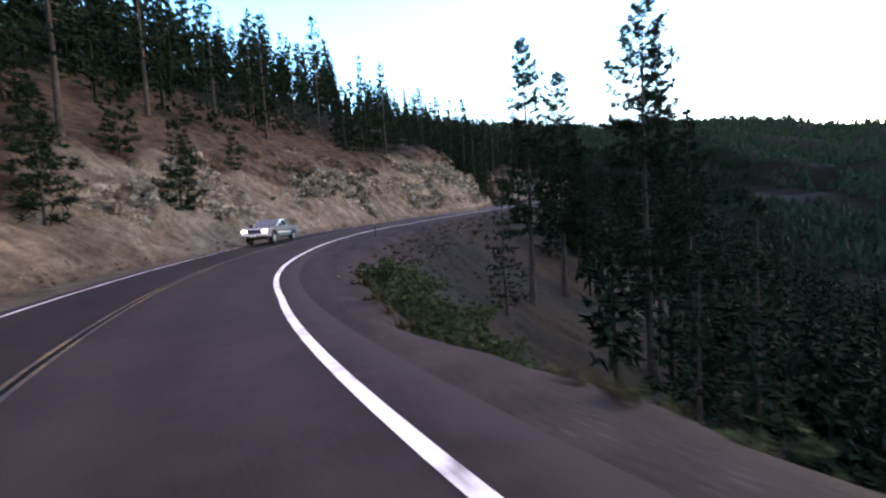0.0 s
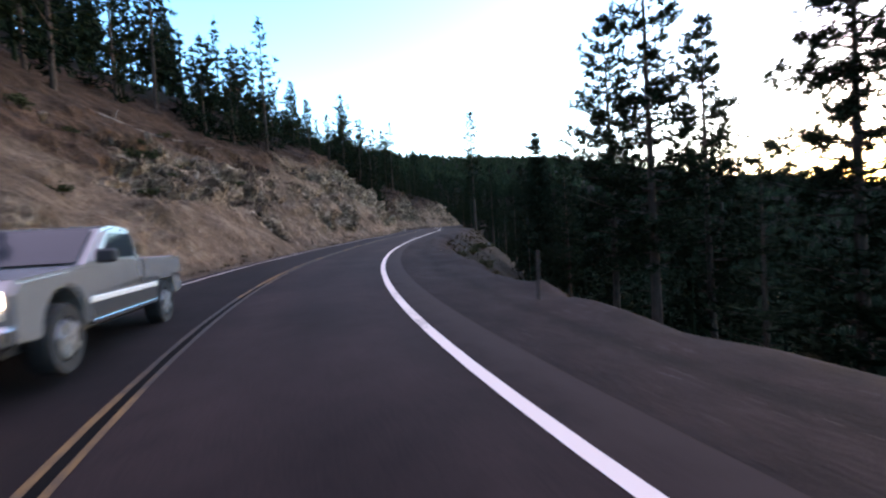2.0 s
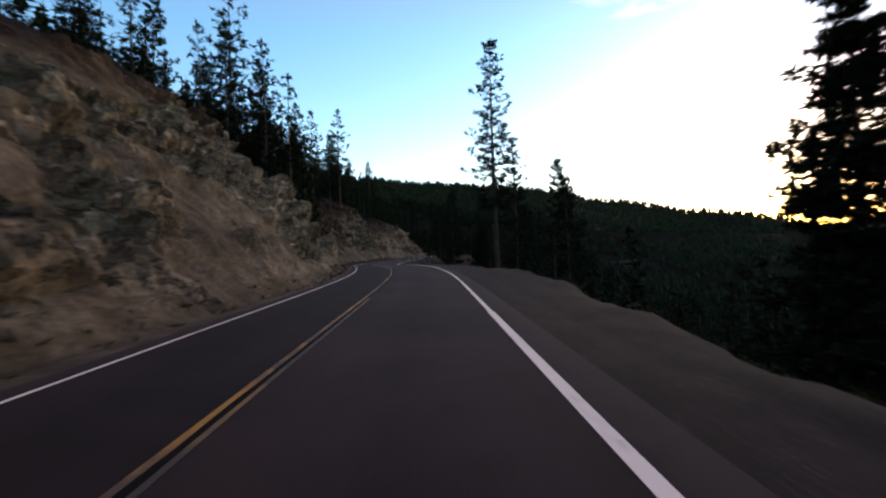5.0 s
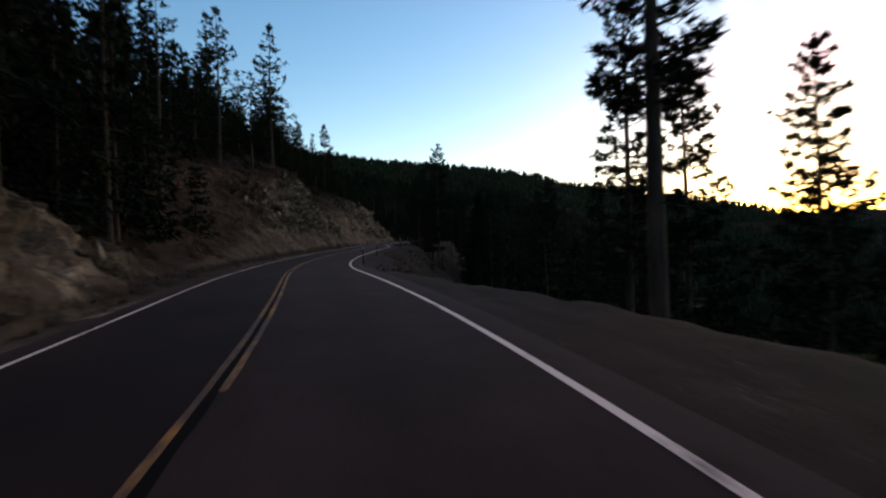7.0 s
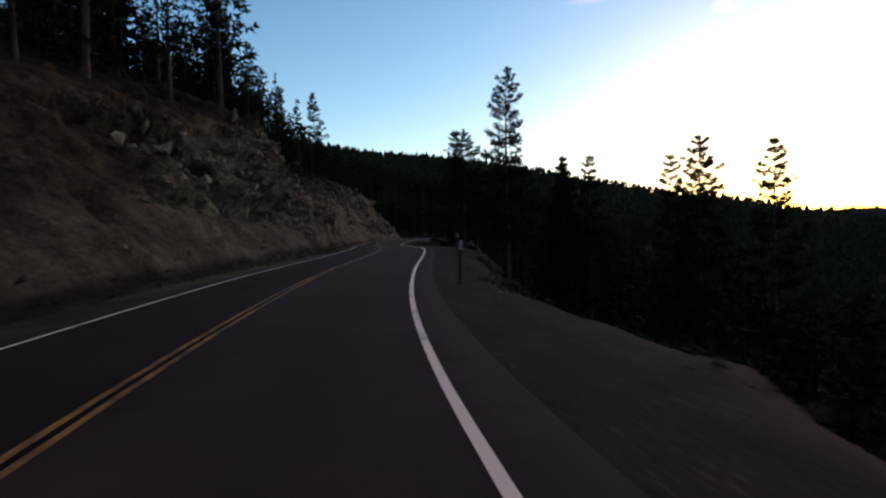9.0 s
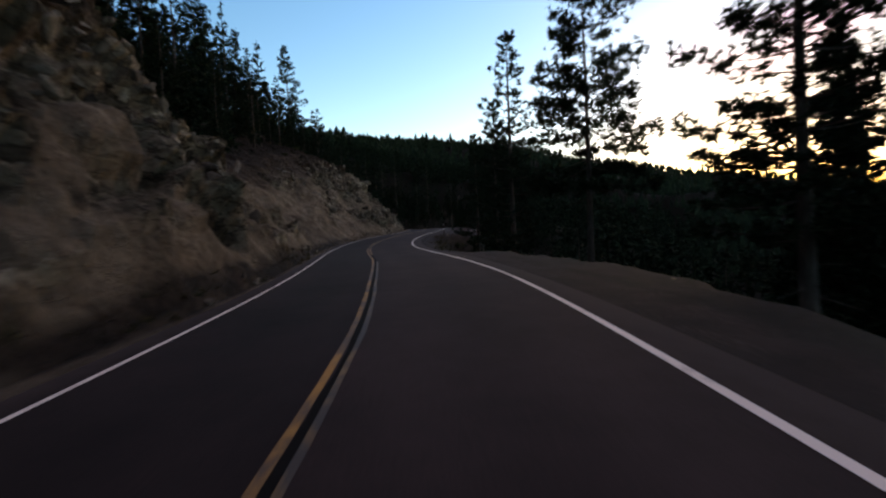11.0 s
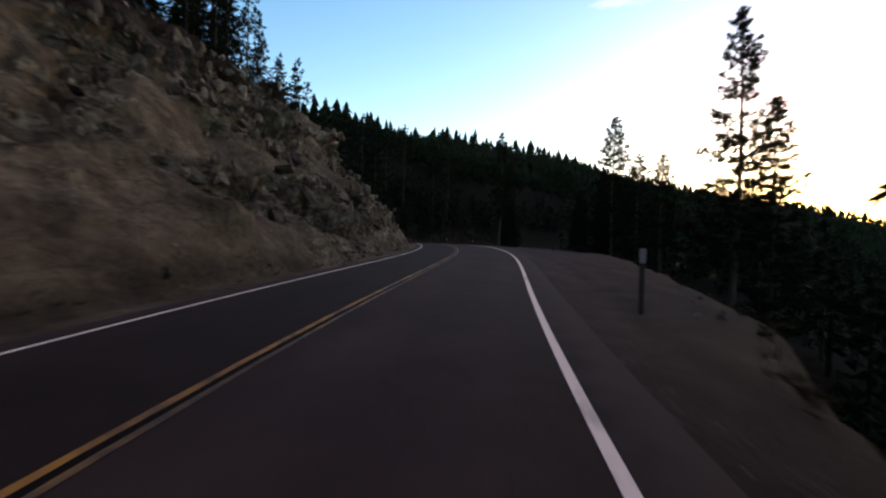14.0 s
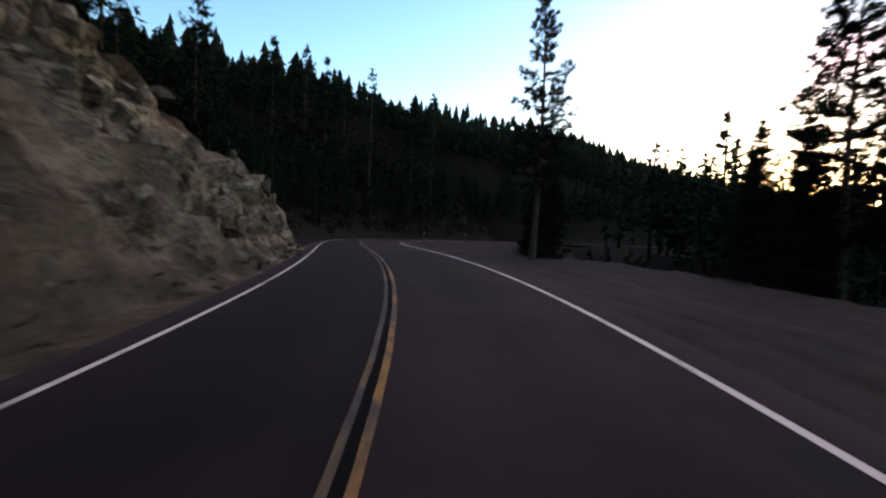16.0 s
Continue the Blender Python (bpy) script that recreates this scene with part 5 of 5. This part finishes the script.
# ---------------------------------------------------------------- pickup truck in the oncoming lane
SILVER = plain("silver_paint", (0.36, 0.355, 0.35), 0.22, 0.6, 0.06, 3.0, 0.5)
TRIM_DARK = plain("dark_plastic", (0.025, 0.025, 0.027), 0.6)
CHROME = plain("chrome", (0.62, 0.62, 0.62), 0.18, 1.0, 0.05)
RUBBER = plain("tyre_rubber", (0.02, 0.02, 0.02), 0.85)
RIM = plain("wheel_rim", (0.24, 0.24, 0.24), 0.5, 0.7)
TAIL_RED = plain("tail_lamp_red", (0.30, 0.02, 0.015), 0.3)
PLATE = plain("plate_tan", (0.55, 0.48, 0.38), 0.5)
PANEL_GREY = plain("dark_grey_paint", (0.07, 0.07, 0.07), 0.35, 0.4, 0.06, 3.0, 0.5)
STRIPE = plain("pale_stripe", (0.72, 0.70, 0.66), 0.4)


def m_glass(tree, b):
    b.inputs["Base Color"].default_value = (0.02, 0.028, 0.035, 1)
    b.inputs["Roughness"].default_value = 0.06
    b.inputs["Specular IOR Level"].default_value = 0.45


def m_lamp(tree, b):
    b.inputs["Base Color"].default_value = (0.9, 0.9, 0.85, 1)
    b.inputs["Emission Color"].default_value = (1.0, 0.93, 0.78, 1)
    b.inputs["Emission Strength"].default_value = 1.6
    b.inputs["Roughness"].default_value = 0.2


GLASS = material("car_glass", m_glass)
LAMP = material("headlamp_on", m_lamp)


def slab(outline, half, bevel=0.03, inset=0.0, top=9.0):
    """A closed shape from a side outline (x, z), half wide to either side; above z = top it narrows by inset."""
    bm = bmesh.new()
    rows = []
    for side in (-1, 1):
        rows.append([bm.verts.new((x, side * (half - inset * max(0, z - top)), z)) for x, z in outline])
    n = len(outline)
    bm.faces.new(rows[0])
    bm.faces.new(rows[1][::-1])
    rims = []
    for k in range(n):
        f = bm.faces.new((rows[0][k], rows[1][k], rows[1][(k + 1) % n], rows[0][(k + 1) % n]))
        rims.append(f)
    bmesh.ops.recalc_face_normals(bm, faces=bm.faces[:])
    if bevel:
        sides = [e for e in bm.edges if abs(e.verts[0].co.y - e.verts[1].co.y) < 0.3]
        bmesh.ops.bevel(bm, geom=sides, offset=bevel, segments=2, affect="EDGES", clamp_overlap=True)
    return bm


def arch(cx, cz, r, n=9):
    """Points of a wheel arch, from the front foot over the top to the rear foot."""
    return [(cx - r * math.cos(math.pi * k / n), cz + r * math.sin(math.pi * k / n)) for k in range(n + 1)]


def wheel(parent, x, y, r):
    side = 1 if y > 0 else -1
    hub = new("wheel", None)
    hub.parent = parent
    hub.location = (x, y, r)

    def ring(inner, outer, width, n=24):
        bm = bmesh.new()
        prof = [(outer * 0.94, -width / 2), (outer, -width * 0.3), (outer, width * 0.3), (outer * 0.94, width / 2), (inner, width * 0.42), (inner, -width * 0.42)]
        loops = [[bm.verts.new((q * math.cos(6.2832 * k / n), w, q * math.sin(6.2832 * k / n))) for q, w in prof] for k in range(n)]
        for k in range(n):
            for j in range(len(prof)):
                bm.faces.new((loops[k][j], loops[(k + 1) % n][j], loops[(k + 1) % n][(j + 1) % len(prof)], loops[k][(j + 1) % len(prof)]))
        bmesh.ops.recalc_face_normals(bm, faces=bm.faces[:])
        return bm

    part("tyre", ring(r * 0.62, r, 0.24), RUBBER, hub)
    bm = bmesh.new()
    bmesh.ops.create_cone(bm, cap_ends=True, segments=24, radius1=r * 0.63, radius2=r * 0.5, depth=0.1, matrix=Matrix.Rotation(math.pi / 2 * -side, 4, "X"))
    part("rim", bm, RIM, hub, (0, side * 0.07, 0))
    for k in range(5):
        a = 6.2832 * k / 5
        part("spoke", bevelled_box(r * 0.5, 0.05, 0.09, 0.01), RIM, hub, (math.cos(a) * r * 0.3, side * 0.12, math.sin(a) * r * 0.3), turn=(0, -a, 0))


def pickup(s, d):
    """x forward of the truck, which faces down the road towards lower s."""
    ob = new("pickup_truck")
    half = 0.93
    rear = arch(-1.58, 0.46, 0.46)
    front = arch(1.72, 0.46, 0.46)
    outline = [(2.62, 0.5), (2.64, 0.93), (2.52, 1.05), (1.2, 1.13), (-0.55, 1.14), (-0.56, 0.82), (-2.5, 0.82), (-2.56, 0.5)] + rear + front
    part("body", slab(outline, half, 0.035), SILVER, ob, label="silver-grey painted body")
    cab = [(1.12, 1.12), (0.36, 1.58), (0.05, 1.63), (-0.46, 1.61), (-0.56, 1.12)]
    part("cab", slab(cab, half - 0.03, 0.04, 0.22, 1.12), SILVER, ob)
    part("bed_side", slab([(-0.575, 0.828), (-0.575, 1.15), (-2.5, 1.13), (-2.55, 0.828)], 0.05, 0.015), SILVER, ob, (0, half - 0.046, 0))
    part("bed_side", slab([(-0.575, 0.828), (-0.575, 1.15), (-2.5, 1.13), (-2.55, 0.828)], 0.05, 0.015), SILVER, ob, (0, -half + 0.046, 0))
    part("tailgate", bevelled_box(0.07, 2 * half - 0.2, 0.36, 0.015), SILVER, ob, (-2.52, 0, 0.97))
    part("windshield", slab([(1.09, 1.15), (0.40, 1.57), (0.38, 1.555), (1.07, 1.14)], half - 0.16, 0, 0.2, 1.12), GLASS, ob, (0.03, 0, 0.012))
    for side in (-1, 1):
        glass = bevelled_box(1.1, 0.02, 0.34, 0.006)
        for v in glass.verts:
            if v.co.z > 0 and v.co.x > 0:
                v.co.x -= 0.42
        part("side_window", glass, GLASS, ob, (0.16, side * (half - 0.076), 1.35), turn=(side * 0.2, 0, 0))
        part("side_moulding", bevelled_box(2.3, 0.03, 0.07, 0.008), STRIPE, ob, (0.07, side * (half + 0.012), 0.72), "pale rubbing strip")
        part("lower_panel", bevelled_box(2.28, 0.02, 0.19, 0.006), PANEL_GREY, ob, (0.07, side * (half + 0.004), 0.585), "dark grey lower door panel")
        part("sill", bevelled_box(2.2, 0.06, 0.06, 0.01), CHROME, ob, (0.07, side * (half - 0.01), 0.46), "bright side step")
        part("headlight", bevelled_box(0.08, 0.34, 0.16, 0.02), LAMP, ob, (2.63, side * 0.68, 0.87), "lit headlight")
        part("indicator", bevelled_box(0.06, 0.34, 0.07, 0.01), PLATE, ob, (2.635, side * 0.68, 0.735))
        part("tail_light", bevelled_box(0.05, 0.14, 0.3, 0.01), TAIL_RED, ob, (-2.55, side * 0.82, 0.95))
        part("mirror", bevelled_box(0.12, 0.22, 0.17, 0.03), TRIM_DARK, ob, (0.95, side * (half + 0.1), 1.22))
    part("rear_window", bevelled_box(0.02, 1.3, 0.3, 0.005), GLASS, ob, (-0.515, 0, 1.38), turn=(0, -0.22, 0))
    part("grille", bevelled_box(0.06, 0.95, 0.2, 0.015), TRIM_DARK, ob, (2.635, 0, 0.87), "black grille")
    part("front_bumper", bevelled_box(0.16, 1.86, 0.2, 0.04), CHROME, ob, (2.68, 0, 0.56), "chrome bumper")
    part("rear_bumper", bevelled_box(0.14, 1.8, 0.16, 0.03), CHROME, ob, (-2.62, 0, 0.58), "chrome bumper")
    part("number_plate", bevelled_box(0.02, 0.31, 0.15, 0.004), PLATE, ob, (2.77, -0.1, 0.57))
    part("underbody", bevelled_box(4.6, 1.3, 0.22, 0.02), TRIM_DARK, ob, (0, 0, 0.42))
    for x in (1.72, -1.58):
        for side in (-1, 1):
            wheel(ob, x, side * 0.8, 0.375)
    x, y, z = (float(v) for v in road_point(s, d))
    way = math.degrees(float(np.interp(s, SS, PSI)))
    ob.matrix_basis = pose(x, y, z + 0.012, 0, 0, way - 90)
    tagged(ob, "silver pickup truck with lit headlights on the oncoming lane", "pickup truck")


pickup(26.2, -1.6)
